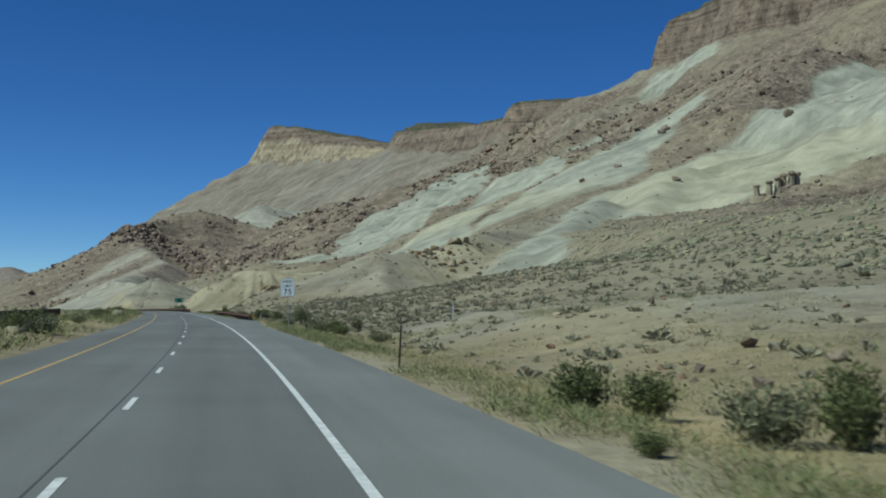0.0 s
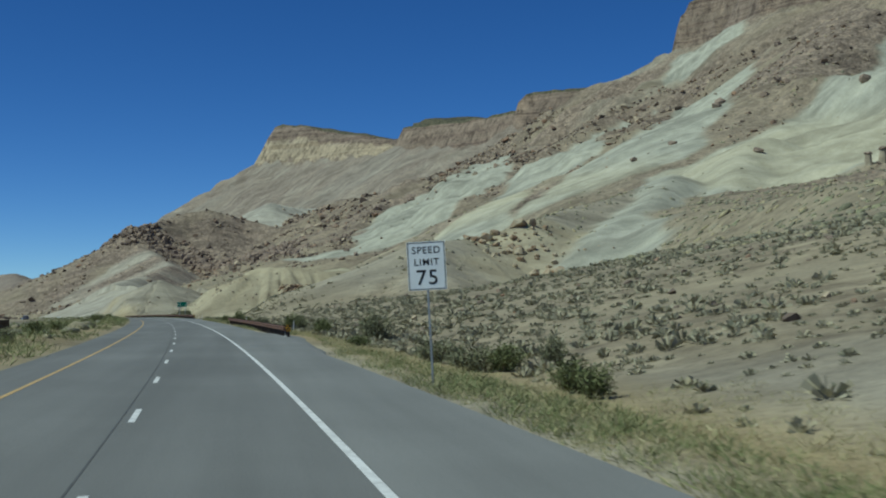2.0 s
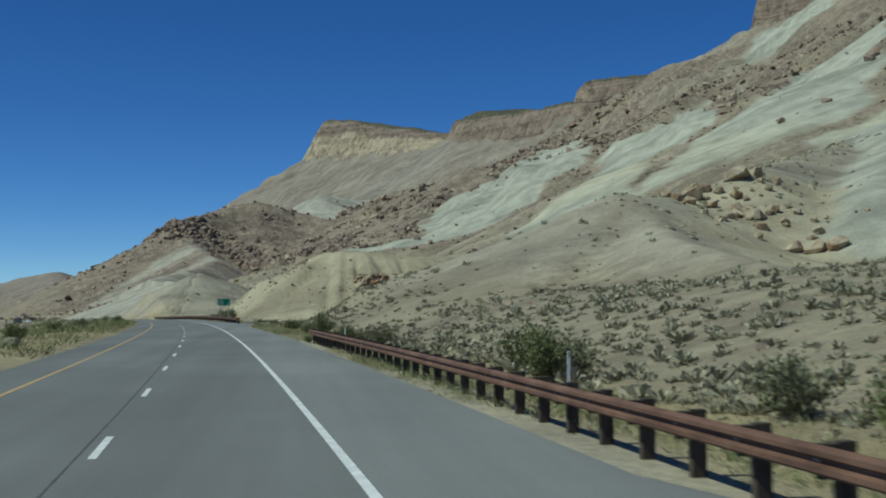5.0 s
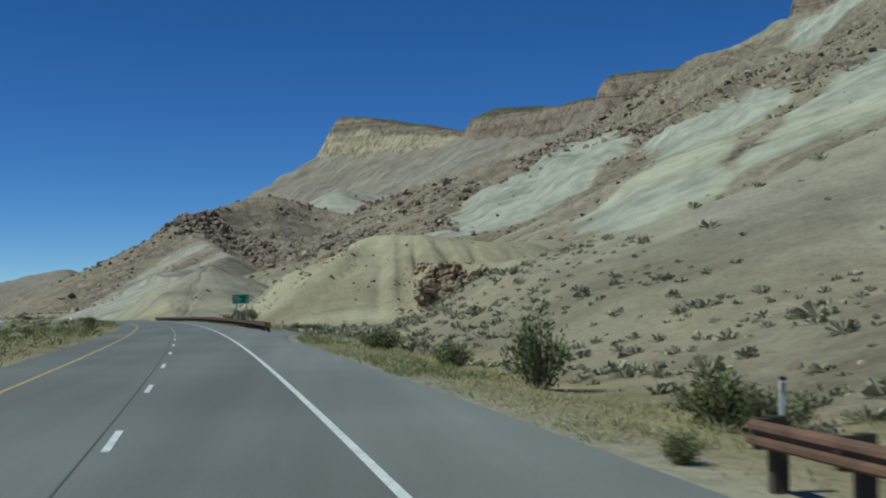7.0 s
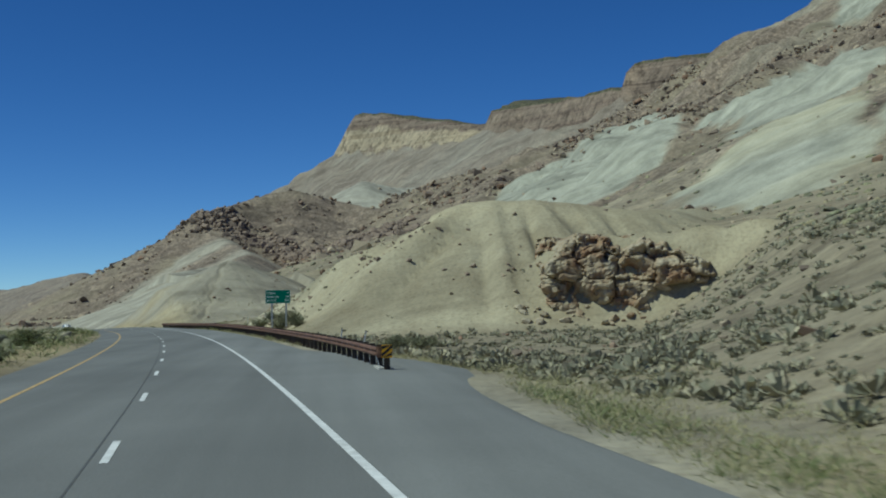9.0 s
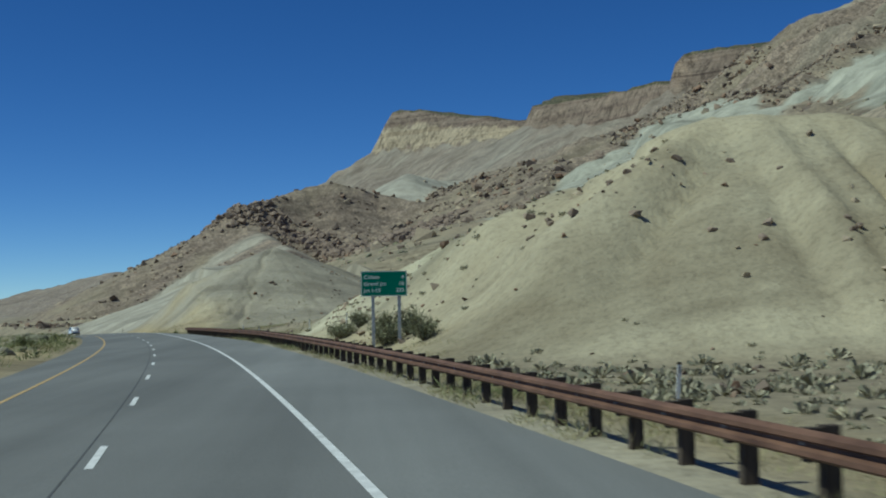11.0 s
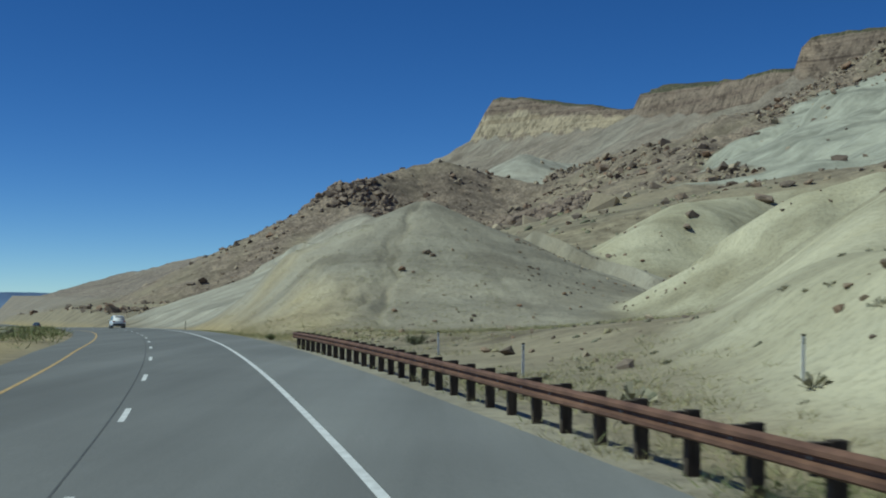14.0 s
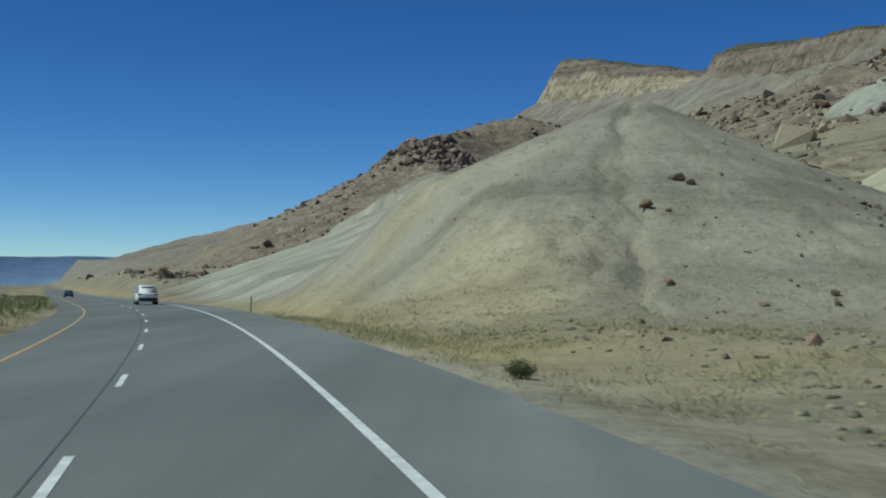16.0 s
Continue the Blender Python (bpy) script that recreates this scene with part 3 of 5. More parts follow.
paint("edge_line", np.arange(-65, 1250, 3.0), 1.78, 0.15, WHITE_LINE)
paint("yellow_line", np.arange(-65, 1250, 3.0), -5.3, 0.14, YELLOW_LINE)
paint("seam", np.arange(-65, 900, 3.0), -2.02, 0.035, SEAL, 0.004)
for k in range(-5, 62):
    mid = 25.6 + 12.19 * k
    paint("lane_dash", np.linspace(mid - 1.52, mid + 1.52, 3), -1.78, 0.13, WHITE_LINE)

# the paved pull-outs before the guardrails
def pull_out(stations, edges):
    s, k = np.meshgrid(np.arange(stations[0], stations[-1], 1.5), np.linspace(0, 1, 9), indexing="ij")
    edge = np.interp(s, stations, edges)
    x, y, z = on_road(s, 5.24 + (edge - 5.24) * k, -0.012 - 0.30 * k ** 3)
    tagged(new("pavement", sheet("pavement", x, y, z, PALE_ASPHALT)), "dusty grey asphalt pull-out beside the shoulder", "pavement", kind="structure")


PULL_OUTS = (((116, 123, 130, 144, 150, 157, 163, 168), (5.3, 6.3, 6.6, 7.7, 8.3, 8.5, 7.4, 5.3)), ((284, 295, 303, 306, 310, 318, 325, 333, 338), (5.3, 5.9, 6.9, 7.4, 8.1, 9.5, 9.3, 7.2, 5.3)))
for stations, edges in PULL_OUTS:
    pull_out(stations, edges)

far_way = new("far_carriageway", strip("far_carriageway", np.arange(-65, 1400, 4.0), -34.0, -23.0, -0.22, ASPHALT, 4))
tagged(far_way, "grey asphalt opposite carriageway across the median", "road", kind="structure")


# ---- builders ----
def part(name, bm, mat, parent=None, label="", smooth=False):
    me = bpy.data.meshes.new(name)
    bm.normal_update()
    bm.to_mesh(me)
    bm.free()
    if mat:
        me.materials.append(mat)
    if smooth:
        me.polygons.foreach_set("use_smooth", [True] * len(me.polygons))
    ob = new(name, me)
    ob.parent = parent
    return tagged(ob, label)


def share(ob, m, parent):
    """Another part on the same mesh."""
    twin = new(ob.name.split(".")[0], ob.data)
    twin.parent, twin.matrix_basis = parent, m
    return twin


def box(x0, y0, z0, x1, y1, z1, bevel=0.0, bm=None):
    bm = bm or bmesh.new()
    made = bmesh.ops.create_cube(bm, size=1.0, matrix=Matrix.LocRotScale(((x0 + x1) / 2, (y0 + y1) / 2, (z0 + z1) / 2), None, (x1 - x0, y1 - y0, z1 - z0)))
    if bevel:
        edges = list({e for v in made["verts"] for e in v.link_edges})
        bmesh.ops.bevel(bm, geom=edges, offset=bevel, segments=2, affect="EDGES", profile=0.6)
    return bm


def rod(a, b, radius, sides=8, bm=None):
    bm = bm or bmesh.new()
    a, b = Vector(a), Vector(b)
    m = Matrix.Translation((a + b) / 2) @ (b - a).to_track_quat("Z", "Y").to_matrix().to_4x4()
    bmesh.ops.create_cone(bm, cap_ends=True, segments=sides, radius1=radius, radius2=radius, depth=(b - a).length, matrix=m)
    return bm


def extrude_profile(points, y0, y1, bm=None):
    """A closed outline of (x, z) drawn out along y."""
    bm = bm or bmesh.new()
    rings = [[bm.verts.new((px, y, pz)) for px, pz in points] for y in (y0, y1)]
    n = len(points)
    for i in range(n):
        bm.faces.new((rings[0][i], rings[0][(i + 1) % n], rings[1][(i + 1) % n], rings[1][i]))
    bm.faces.new(rings[0][::-1])
    bm.faces.new(rings[1])
    bmesh.ops.recalc_face_normals(bm, faces=bm.faces)
    return bm


def lettering(text, size, mat, parent, m, spacing=1.0, align="LEFT"):
    """Raised flat letters in the built-in font, as a mesh."""
    curve = bpy.data.curves.new("lettering", "FONT")
    curve.body, curve.size, curve.space_character, curve.extrude = text, size, spacing, 0.002
    curve.align_x, curve.align_y, curve.offset = align, "CENTER", size * 0.006
    draft = new("draft", curve)
    me = bpy.data.meshes.new_from_object(draft.evaluated_get(bpy.context.evaluated_depsgraph_get()))
    bpy.data.objects.remove(draft)
    me.materials.clear()
    me.materials.append(mat)
    # one mesh for each letter: islands that overlap along the line belong together
    bm = bmesh.new()
    bm.from_mesh(me)
    left, groups = set(bm.faces), []
    while left:
        stack, island = [left.pop()], []
        while stack:
            f = stack.pop()
            island.append(f)
            for e in f.edges:
                for g in e.link_faces:
                    if g in left:
                        left.remove(g)
                        stack.append(g)
        xs = [v.co.x for f in island for v in f.verts]
        groups.append([min(xs), max(xs), island])
    groups.sort(key=lambda g: g[0])
    letters = []
    for low, high, island in groups:
        if letters and low < letters[-1][1] - size * 0.03:
            letters[-1][1] = max(high, letters[-1][1])
            letters[-1][2] += island
        else:
            letters.append([low, high, island])
    for _, _, island in letters:
        one, seen = bmesh.new(), {}
        for f in island:
            for v in f.verts:
                if v not in seen:
                    seen[v] = one.verts.new(v.co)
            one.faces.new([seen[v] for v in f.verts])
        part("letter", one, mat, parent).matrix_basis = m
    bm.free()


def stand(x, y, sink=0.0):
    """Height of the ground at a place."""
    z, *_ = land(np.array([float(x)]), np.array([float(y)]))
    return float(z[0]) - sink


def heading(y):
    return math.atan(-float(road_slope(y)))


RUST = plain("rusted_weathering_steel", (0.085, 0.044, 0.03), (0.20, 0.11, 0.072), 3.0, 0.75, 0.0, 0.004, (1, 0.3, 1))
TIMBER = plain("dark_weathered_timber", (0.035, 0.027, 0.021), (0.10, 0.078, 0.06), 9.0, 0.9, 0.0, 0.006, (1, 1, 0.15))
GALV = plain("galvanised_steel", (0.30, 0.31, 0.31), (0.45, 0.46, 0.46), 6.0, 0.5, 0.6)
SIGN_WHITE = plain("white_sign_sheeting", (0.80, 0.82, 0.80), (0.88, 0.90, 0.88), 1.2, 0.45)
SIGN_BLACK = plain("black_sign_film", (0.012, 0.012, 0.012), (0.025, 0.025, 0.025), 5.0, 0.5)
SIGN_GREEN = plain("green_sign_sheeting", (0.0, 0.135, 0.085), (0.005, 0.16, 0.10), 1.2, 0.45)
SIGN_YELLOW = plain("amber_sign_sheeting", (0.70, 0.33, 0.01), (0.82, 0.42, 0.02), 3.0, 0.5)
PLASTIC = plain("white_plastic", (0.66, 0.66, 0.63), (0.80, 0.80, 0.78), 8.0, 0.55)
CONCRETE = plain("pale_concrete", (0.36, 0.35, 0.32), (0.50, 0.48, 0.44), 5.0, 0.9, 0.0, 0.003)


# ---- guardrails ----
def rail_run(s0, count, offset, first_flare, group):
    """A guardrail of so many bays from s0 on, at offset metres right of the lane's middle."""
    rail = new("guardrail")
    tagged(rail, "rust-brown corrugated steel guardrail on dark timber posts beside the shoulder", "guardrail", group=group)
    outline = [(0.0, 0.0), (-0.02, 0.008), (-0.082, 0.045), (-0.082, 0.10), (-0.004, 0.135), (-0.004, 0.175), (-0.082, 0.21), (-0.082, 0.265), (-0.02, 0.302), (0.0, 0.31)]
    back = [(px + 0.014, pz) for px, pz in outline[::-1]]
    beam = post = block = bolt = None
    bay = 1.905
    for k in range(count + 1):
        s = s0 + k * bay

        def spot(at):
            r = offset + first_flare * max(0.0, 1 - (at - s0) / 22.0) ** 2
            px, py, _ = on_road(at, r)
            return Vector((float(px), float(py), stand(px, py)))

        here, ahead = spot(s), spot(s + bay)
        turn = math.atan2(here.x - ahead.x, ahead.y - here.y)
        level = float(on_road(s, 5.5)[2])
        here.z = level - 0.02
        tilt = random.uniform(-0.8, 0.8)
        m = Matrix.Translation(here) @ pose(0, 0, 0, 0, tilt, math.degrees(turn))
        if post is None:
            post = part("post", box(0.20, -0.075, -0.5, 0.40, 0.075, 0.80, 0.008), TIMBER, rail, "dark weathered timber post")
            block = part("blockout", box(0.01, -0.07, 0.42, 0.199, 0.07, 0.78, 0.006), TIMBER, rail)
            bolt = part("bolt", box(-0.022, -0.02, 0.595, -0.002, 0.02, 0.635, 0.006), GALV, rail, "shiny bolt head")
            post.matrix_basis = block.matrix_basis = bolt.matrix_basis = m
        else:
            share(post, m, rail)
            share(block, m, rail)
            share(bolt, m, rail)
        if k % 2 == 0 and k < count:
            mid, end = spot(s), spot(s + 2 * bay)
            turn = math.atan2(mid.x - end.x, end.y - mid.y)
            mid.z = level - 0.02 + 0.46
            grade = math.degrees(math.atan((float(on_road(s + 2 * bay, 5.5)[2]) - level) / (2 * bay)))
            mb = Matrix.Translation(mid) @ pose(0, 0, 0, grade, 0, math.degrees(turn))
            if beam is None:
                beam = part("beam", extrude_profile(outline + back, -0.04, 2 * bay + 0.06), RUST, rail)
                beam.matrix_basis = mb
            else:
                share(beam, mb, rail)
    return rail, spot


def end_marker(rail, s0, offset, flare):
    """Buffer nose, striped panel, anchor cable and base at the near end of a rail."""
    px, py, pz = (float(v) for v in on_road(s0, offset + flare))
    z = float(on_road(s0, 5.5)[2]) - 0.02
    m = Matrix.Translation((px, py, z)) @ pose(0, 0, 0, 0, 0, math.degrees(heading(py)) - 4)
    nose = bmesh.new()
    ring = [(0.10 + 0.17 * math.cos(a), -0.10 - 0.22 * math.sin(a)) for a in np.linspace(math.pi, -0.35, 11)]
    rows = [[nose.verts.new((q[0], q[1], h)) for q in ring] for h in (0.44, 0.80)]
    for i in range(len(ring) - 1):
        nose.faces.new((rows[0][i], rows[0][i + 1], rows[1][i + 1], rows[1][i]))
    bmesh.ops.solidify(nose, geom=nose.faces[:], thickness=0.012)
    part("end_nose", nose, RUST, rail, "rounded rusty buffer end").matrix_basis = m
    panel = part("marker_panel", box(0.10, -0.40, 0.42, 0.45, -0.388, 0.86, 0.004), SIGN_YELLOW, rail, "amber and black striped marker panel")
    panel.matrix_basis = m
    for k in range(3):
        # black bands that rise to the right across the panel
        bm = bmesh.new()
        low = -0.22 + 0.25 * k
        outline = []
        for u, v in ((0.0, low), (0.35, low + 0.30), (0.35, low + 0.42), (0.0, low + 0.12)):
            outline.append((0.10 + u, 0.42 + min(max(v, 0.0), 0.44)))
        vs = [bm.verts.new((u, -0.404, v)) for u, v in outline]
        bm.faces.new(vs)
        part("stripe", bm, SIGN_BLACK, panel)
    part("anchor_cable", rod((0.05, 0.1, 0.12), (0.05, 1.8, 0.55), 0.012), GALV, rail).matrix_basis = m
    part("ground_strut", box(0.02, -0.05, -0.02, 0.24, 1.95, 0.07, 0.01), CONCRETE, rail, "pale strut at the ground").matrix_basis = m


rail_a, _ = rail_run(150.4, 40, 5.95, 0.15, "guardrails of the near shoulder")
end_marker(rail_a, 150.4, 5.95, 0.15)
rail_b, _ = rail_run(314.6, 94, 5.95, -0.35, "guardrails of the near shoulder")
end_marker(rail_b, 314.6, 5.95, -0.35)


rail_c, _ = rail_run(118, 52, -21.6, 0.0, "guardrails of the median")


# ---- signs ----
def speed_sign(x, y):
    g = stand(x, y)
    sign = new("speed_limit_sign")
    sign.matrix_basis = Matrix.Translation((x, y, g)) @ pose(0, 0, 0, 0, -3.0, -9)
    tagged(sign, "white metal speed limit sign on a slim steel post", "road sign")
    part("post", box(-0.03, 0.02, -0.4, 0.03, 0.07, 4.25, 0.006), GALV, sign, "slim grey steel post")
    panel = part("panel", box(-0.56, 0.0, 2.82, 0.56, 0.012, 4.24, 0.0), SIGN_WHITE, sign)
    for x0, z0, x1, z1 in ((-0.54, 2.84, 0.54, 2.862), (-0.54, 4.198, 0.54, 4.22), (-0.54, 2.862, -0.518, 4.198), (0.518, 2.862, 0.54, 4.198)):
        part("border", box(x0, -0.003, z0, x1, -0.0005, z1), SIGN_BLACK, panel)
    for word, size, up in (("SPEED", 0.285, 3.98), ("LIMIT", 0.285, 3.63), ("75", 0.62, 3.17)):
        lettering(word, size, SIGN_BLACK, panel, Matrix.Translation((0, -0.003, up)) @ pose(0, 0, 0, 90, 0, 0), 1.12, "CENTER")


speed_sign(4.96, 95.6)


def distance_sign(x, y, turn):
    sign = new("distance_sign")
    g = stand(x + 0.7, y)
    sign.matrix_basis = Matrix.Translation((x, y, 0)) @ pose(0, 0, 0, 0, 0, turn)
    tagged(sign, "green metal distance sign on two steel posts beside bushes", "road sign")
    for dx in (0.68, 2.18):
        low = stand(x + dx, y) - 0.4
        part("post", box(dx - 0.09, 0.03, low, dx + 0.09, 0.16, 4.45, 0.008), GALV, sign, "wide grey steel post")
    panel = part("panel", box(0.0, 0.0, 3.14, 2.64, 0.014, 4.58, 0.0), SIGN_GREEN, sign)
    for x0, z0, x1, z1 in ((0.02, 3.155, 2.62, 3.178), (0.02, 4.542, 2.62, 4.565), (0.02, 3.178, 0.043, 4.542), (2.597, 3.178, 2.62, 4.542)):
        part("border", box(x0, -0.003, z0, x1, -0.0005, z1), SIGN_WHITE, panel)
    for word, number, up in (("Clifton", "4", 4.23), ("Grand Jct", "10", 3.85), ("Jct I-15", "273", 3.47)):
        lettering(word, 0.29, SIGN_WHITE, panel, Matrix.Translation((0.17, -0.003, up)) @ pose(0, 0, 0, 90, 0, 0), 1.12)
        lettering(number, 0.29, SIGN_WHITE, panel, Matrix.Translation((2.47, -0.003, up)) @ pose(0, 0, 0, 90, 0, 0), 1.05, "RIGHT")


distance_sign(-17.05, 403.4, 2)


# ---- delineators ----
def delineator():
    d = new("delineator_post")
    tagged(d, "white plastic delineator post with a dark cap", "marker post", group="delineators along the verge")
    part("post", box(-0.05, -0.012, -0.3, 0.05, 0.012, 1.12, 0.004), PLASTIC, d)
    part("cap", box(-0.053, -0.014, 1.12, 0.053, 0.014, 1.18, 0.004), SIGN_BLACK, d, "black cap")
    part("reflector", box(-0.04, -0.018, 0.92, 0.04, -0.013, 1.08, 0.002), GALV, d)
    return d


first = None
for x, y, lean in ((0.6, 231.8, 3), (5.2, 188.0, 1), (-30.9, 484.3, -1), (-27.8, 468.7, 0), (-8.8, 349.6, 9), (-9.9, 363, 4), (-18.0, 425.5, 2), (-21.8, 455, 1), (16.5, 87.0, 2)):
    m = Matrix.Translation((x, y, stand(x, y))) @ pose(0, 0, 0, 0, lean, math.degrees(heading(y)))
    if first is None:
        first = delineator()
        first.matrix_basis = m
    else:
        copy_thing(first, m)


def wood_post(x, y, tall):
    p = part("marker_post", box(-0.032, -0.03, -0.3, 0.032, 0.03, tall, 0.008), TIMBER)
    p.matrix_basis = Matrix.Translation((x, y, stand(x, y))) @ pose(0, 0, 0, 0, 1.5, 4)
    tagged(p, "slim brown wooden marker post at the shoulder's edge", "marker post", group="wooden marker posts")


wood_post(6.3, 43.0, 1.55)
wood_post(-61.0, 567.0, 1.2)


# ---- rocks ----
ROCK = plain("brown_sandstone", (0.155, 0.115, 0.088), (0.34, 0.265, 0.20), 0.9, 0.92, 0.0, 0.10)
ORANGE_ROCK, tree, shader = material("rusty_tan_sandstone", 0.92)
tint = ramp(tree, noise_node(tree, 0.35, 4, 0.6), (0.36, (0.25, 0.155, 0.09)), (0.48, (0.34, 0.27, 0.18)), (0.64, (0.43, 0.375, 0.27)))
grain = noise_node(tree, 2.2, 5, 0.7)
tint = mix(tree, 0.8, tint, ramp(tree, grain, (0.36, (0.62, 0.6, 0.58)), (0.5, (1, 1, 1)), (0.66, (1.2, 1.18, 1.15))), "MULTIPLY")
tree.links.new(tint, shader.inputs["Base Color"])
bump(tree, shader, grain, 0.12, 0.7)


def island_material(name, rough, *stops, lumpy=False):
    """Colour that varies from piece to piece of a joined mesh."""
    m, tree, b = material(name, rough)
    geo = tree.nodes.new("ShaderNodeNewGeometry")
    c = ramp(tree, geo.outputs["Random Per Island"], *stops)
    c = mix(tree, 0.6, c, ramp(tree, noise_node(tree, 1.6, 4, 0.7), (0.3, (0.7, 0.7, 0.7)), (0.7, (1.2, 1.2, 1.2))), "MULTIPLY")
    if lumpy:
        twigs = noise_node(tree, 9.0, 4, 0.75)
        c = mix(tree, 0.9, c, ramp(tree, twigs, (0.36, (0.45, 0.45, 0.43)), (0.5, (1, 1, 1)), (0.64, (1.45, 1.42, 1.35))), "MULTIPLY")
        bump(tree, b, twigs, 0.06, 0.6)
    tree.links.new(c, b.inputs["Base Color"])
    return m


DEBRIS = island_material("talus_blocks", 0.93, (0.0, (0.13, 0.098, 0.075)), (0.35, (0.22, 0.175, 0.135)), (0.5, (0.27, 0.17, 0.11)), (0.65, (0.30, 0.24, 0.175)), (1.0, (0.44, 0.36, 0.25)))
SAGE = island_material("grey_sagebrush", 0.95, (0.0, (0.15, 0.15, 0.095)), (0.35, (0.225, 0.215, 0.15)), (0.6, (0.30, 0.275, 0.20)), (0.8, (0.35, 0.305, 0.185)), (1.0, (0.24, 0.25, 0.15)), lumpy=True)
STRAW = island_material("dry_yellow_grass", 0.9, (0.0, (0.30, 0.27, 0.14)), (0.4, (0.44, 0.385, 0.22)), (0.6, (0.25, 0.27, 0.12)), (0.8, (0.36, 0.35, 0.17)), (1.0, (0.52, 0.455, 0.28)))
WEED = island_material("olive_weeds", 0.9, (0.0, (0.13, 0.165, 0.065)), (0.5, (0.21, 0.235, 0.10)), (0.8, (0.31, 0.305, 0.15)), (1.0, (0.42, 0.375, 0.21)))
TWIGS = island_material("pale_sage_twigs", 0.95, (0.0, (0.21, 0.21, 0.14)), (0.4, (0.30, 0.285, 0.2)), (0.7, (0.38, 0.35, 0.25)), (1.0, (0.44, 0.395, 0.26)))
rng = np.random.default_rng(7)


def rock_shapes(corners, count, seed):
    """Angular broken blocks: hulls of a few random corners."""
    r = np.random.default_rng(seed)
    out = []
    for _ in range(count):
        bm = bmesh.new()
        q = r.uniform(-1, 1, (corners, 3))
        q /= np.maximum(np.abs(q).max(1, keepdims=True), np.linalg.norm(q, axis=1, keepdims=True) * 0.78)
        q *= r.uniform(0.78, 1.0, (corners, 1)) * np.array([0.95, r.uniform(0.6, 0.9), r.uniform(0.45, 0.8)])
        for c in q:
            bm.verts.new(c)
        hull = bmesh.ops.convex_hull(bm, input=bm.verts)
        bmesh.ops.delete(bm, geom=list({v for v in hull["geom_interior"] if isinstance(v, bmesh.types.BMVert)}), context="VERTS")
        bmesh.ops.triangulate(bm, faces=bm.faces[:])
        bm.verts.index_update()
        out.append((np.array([v.co[:] for v in bm.verts]), np.array([[v.index for v in p.verts] for p in bm.faces])))
        bm.free()
    return out


def joined(name, pieces, mat, smooth=False):
    """One mesh out of (verts, faces) pieces."""
    verts, faces, base = [], [], 0
    for v, f in pieces:
        verts.append(v)
        faces.append(f + base)
        base += len(v)
    v, f = np.concatenate(verts), np.concatenate(faces)
    me = bpy.data.meshes.new(name)
    me.vertices.add(len(v))
    me.vertices.foreach_set("co", v.astype(np.float32).ravel())
    me.loops.add(f.size)
    me.loops.foreach_set("vertex_index", f.astype(np.int32).ravel())
    me.polygons.add(len(f))
    me.polygons.foreach_set("loop_start", np.arange(0, f.size, f.shape[1], dtype=np.int32))
    me.polygons.foreach_set("use_smooth", np.full(len(f), smooth))
    me.update(calc_edges=True)
    me.materials.append(mat)
    return new(name, me)


def spin(v, r, tilt=0.5):
    m = Euler((r.uniform(-tilt, tilt), r.uniform(-tilt, tilt), r.uniform(0, 6.28))).to_matrix()
    return v @ np.array(m).T


def scatter_rocks(name, xs, ys, sizes, level, seed, label, mat=DEBRIS, sink=0.3):
    shapes = rock_shapes(level, 24, seed)
    r = np.random.default_rng(seed + 1)
    zs = land(xs, ys)[0]
    pieces = []
    for x, y, z, s in zip(xs, ys, zs, sizes):
        v, f = shapes[r.integers(24)]
        pieces.append((spin(v, r) * s + (x, y, z + s * (0.45 - sink)), f))
    return tagged(joined(name, pieces, mat), label, "rocks", kind="stuff")


def field(count, y0, y1, s0, s1, keep, power=1.0):
    """Random places by the road's own measure; keep thins them."""
    y = rng.uniform(y0, y1, count)
    s = s0 + (s1 - s0) * rng.uniform(0, 1, count) ** power
    x = road_x(y) + s * np.sqrt(1 + road_slope(y) ** 2)
    ok = rng.uniform(0, 1, count) < keep(x, y, s)
    return x[ok], y[ok], s[ok]


def stony(x, y, s):
    z, side, soil, _ = land(x, y)
    bare = pale_clay(x, y, z, side, soil) + soil["grey"] + soil["yellow"] + 0.8 * soil["tan"] + soil["white"]
    return np.clip(0.5 + fbm(x, y, 55, 3, 131) * 0.9, 0.02, 1) * np.clip(1.03 - bare, 0, 1) * (1 - 0.8 * soil["rock"] * (y > 1000))


# blocks on the high debris slopes
x, y, s = field(75000, 330, 1500, 110, 720, lambda x, y, s: stony(x, y, s) * np.clip((s - 100) / 60, 0, 1))
scatter_rocks("talus_blocks", x, y, np.minimum(np.exp(rng.normal(-0.35, 0.65, len(x))), 2.6) * np.clip(y / 700, 0.7, 1.7), 10, 3, "brown sandstone blocks strewn over the high slopes")
# stones on the near slopes
x, y, s = field(12000, 20, 640, 14, 210, lambda x, y, s: stony(x, y, s) * 0.9, 1.3)
scatter_rocks("loose_stones", x, y, np.minimum(np.exp(rng.normal(-1.75, 0.5, len(x))), 0.55), 10, 5, "small tan stones lying on the near slopes")
# stones and tufts on the shaded flank of the grey cone
x, y, s = field(650, 548, 612, 40, 75, lambda x, y, s: np.clip(0.35 + fbm(x, y, 9, 3, 133) * 0.8, 0, 1))
scatter_rocks("flank_stones", x, y, np.minimum(np.exp(rng.normal(-1.5, 0.45, len(x))), 0.6), 10, 15, "dark stones strewn over the flank of the grey cone")
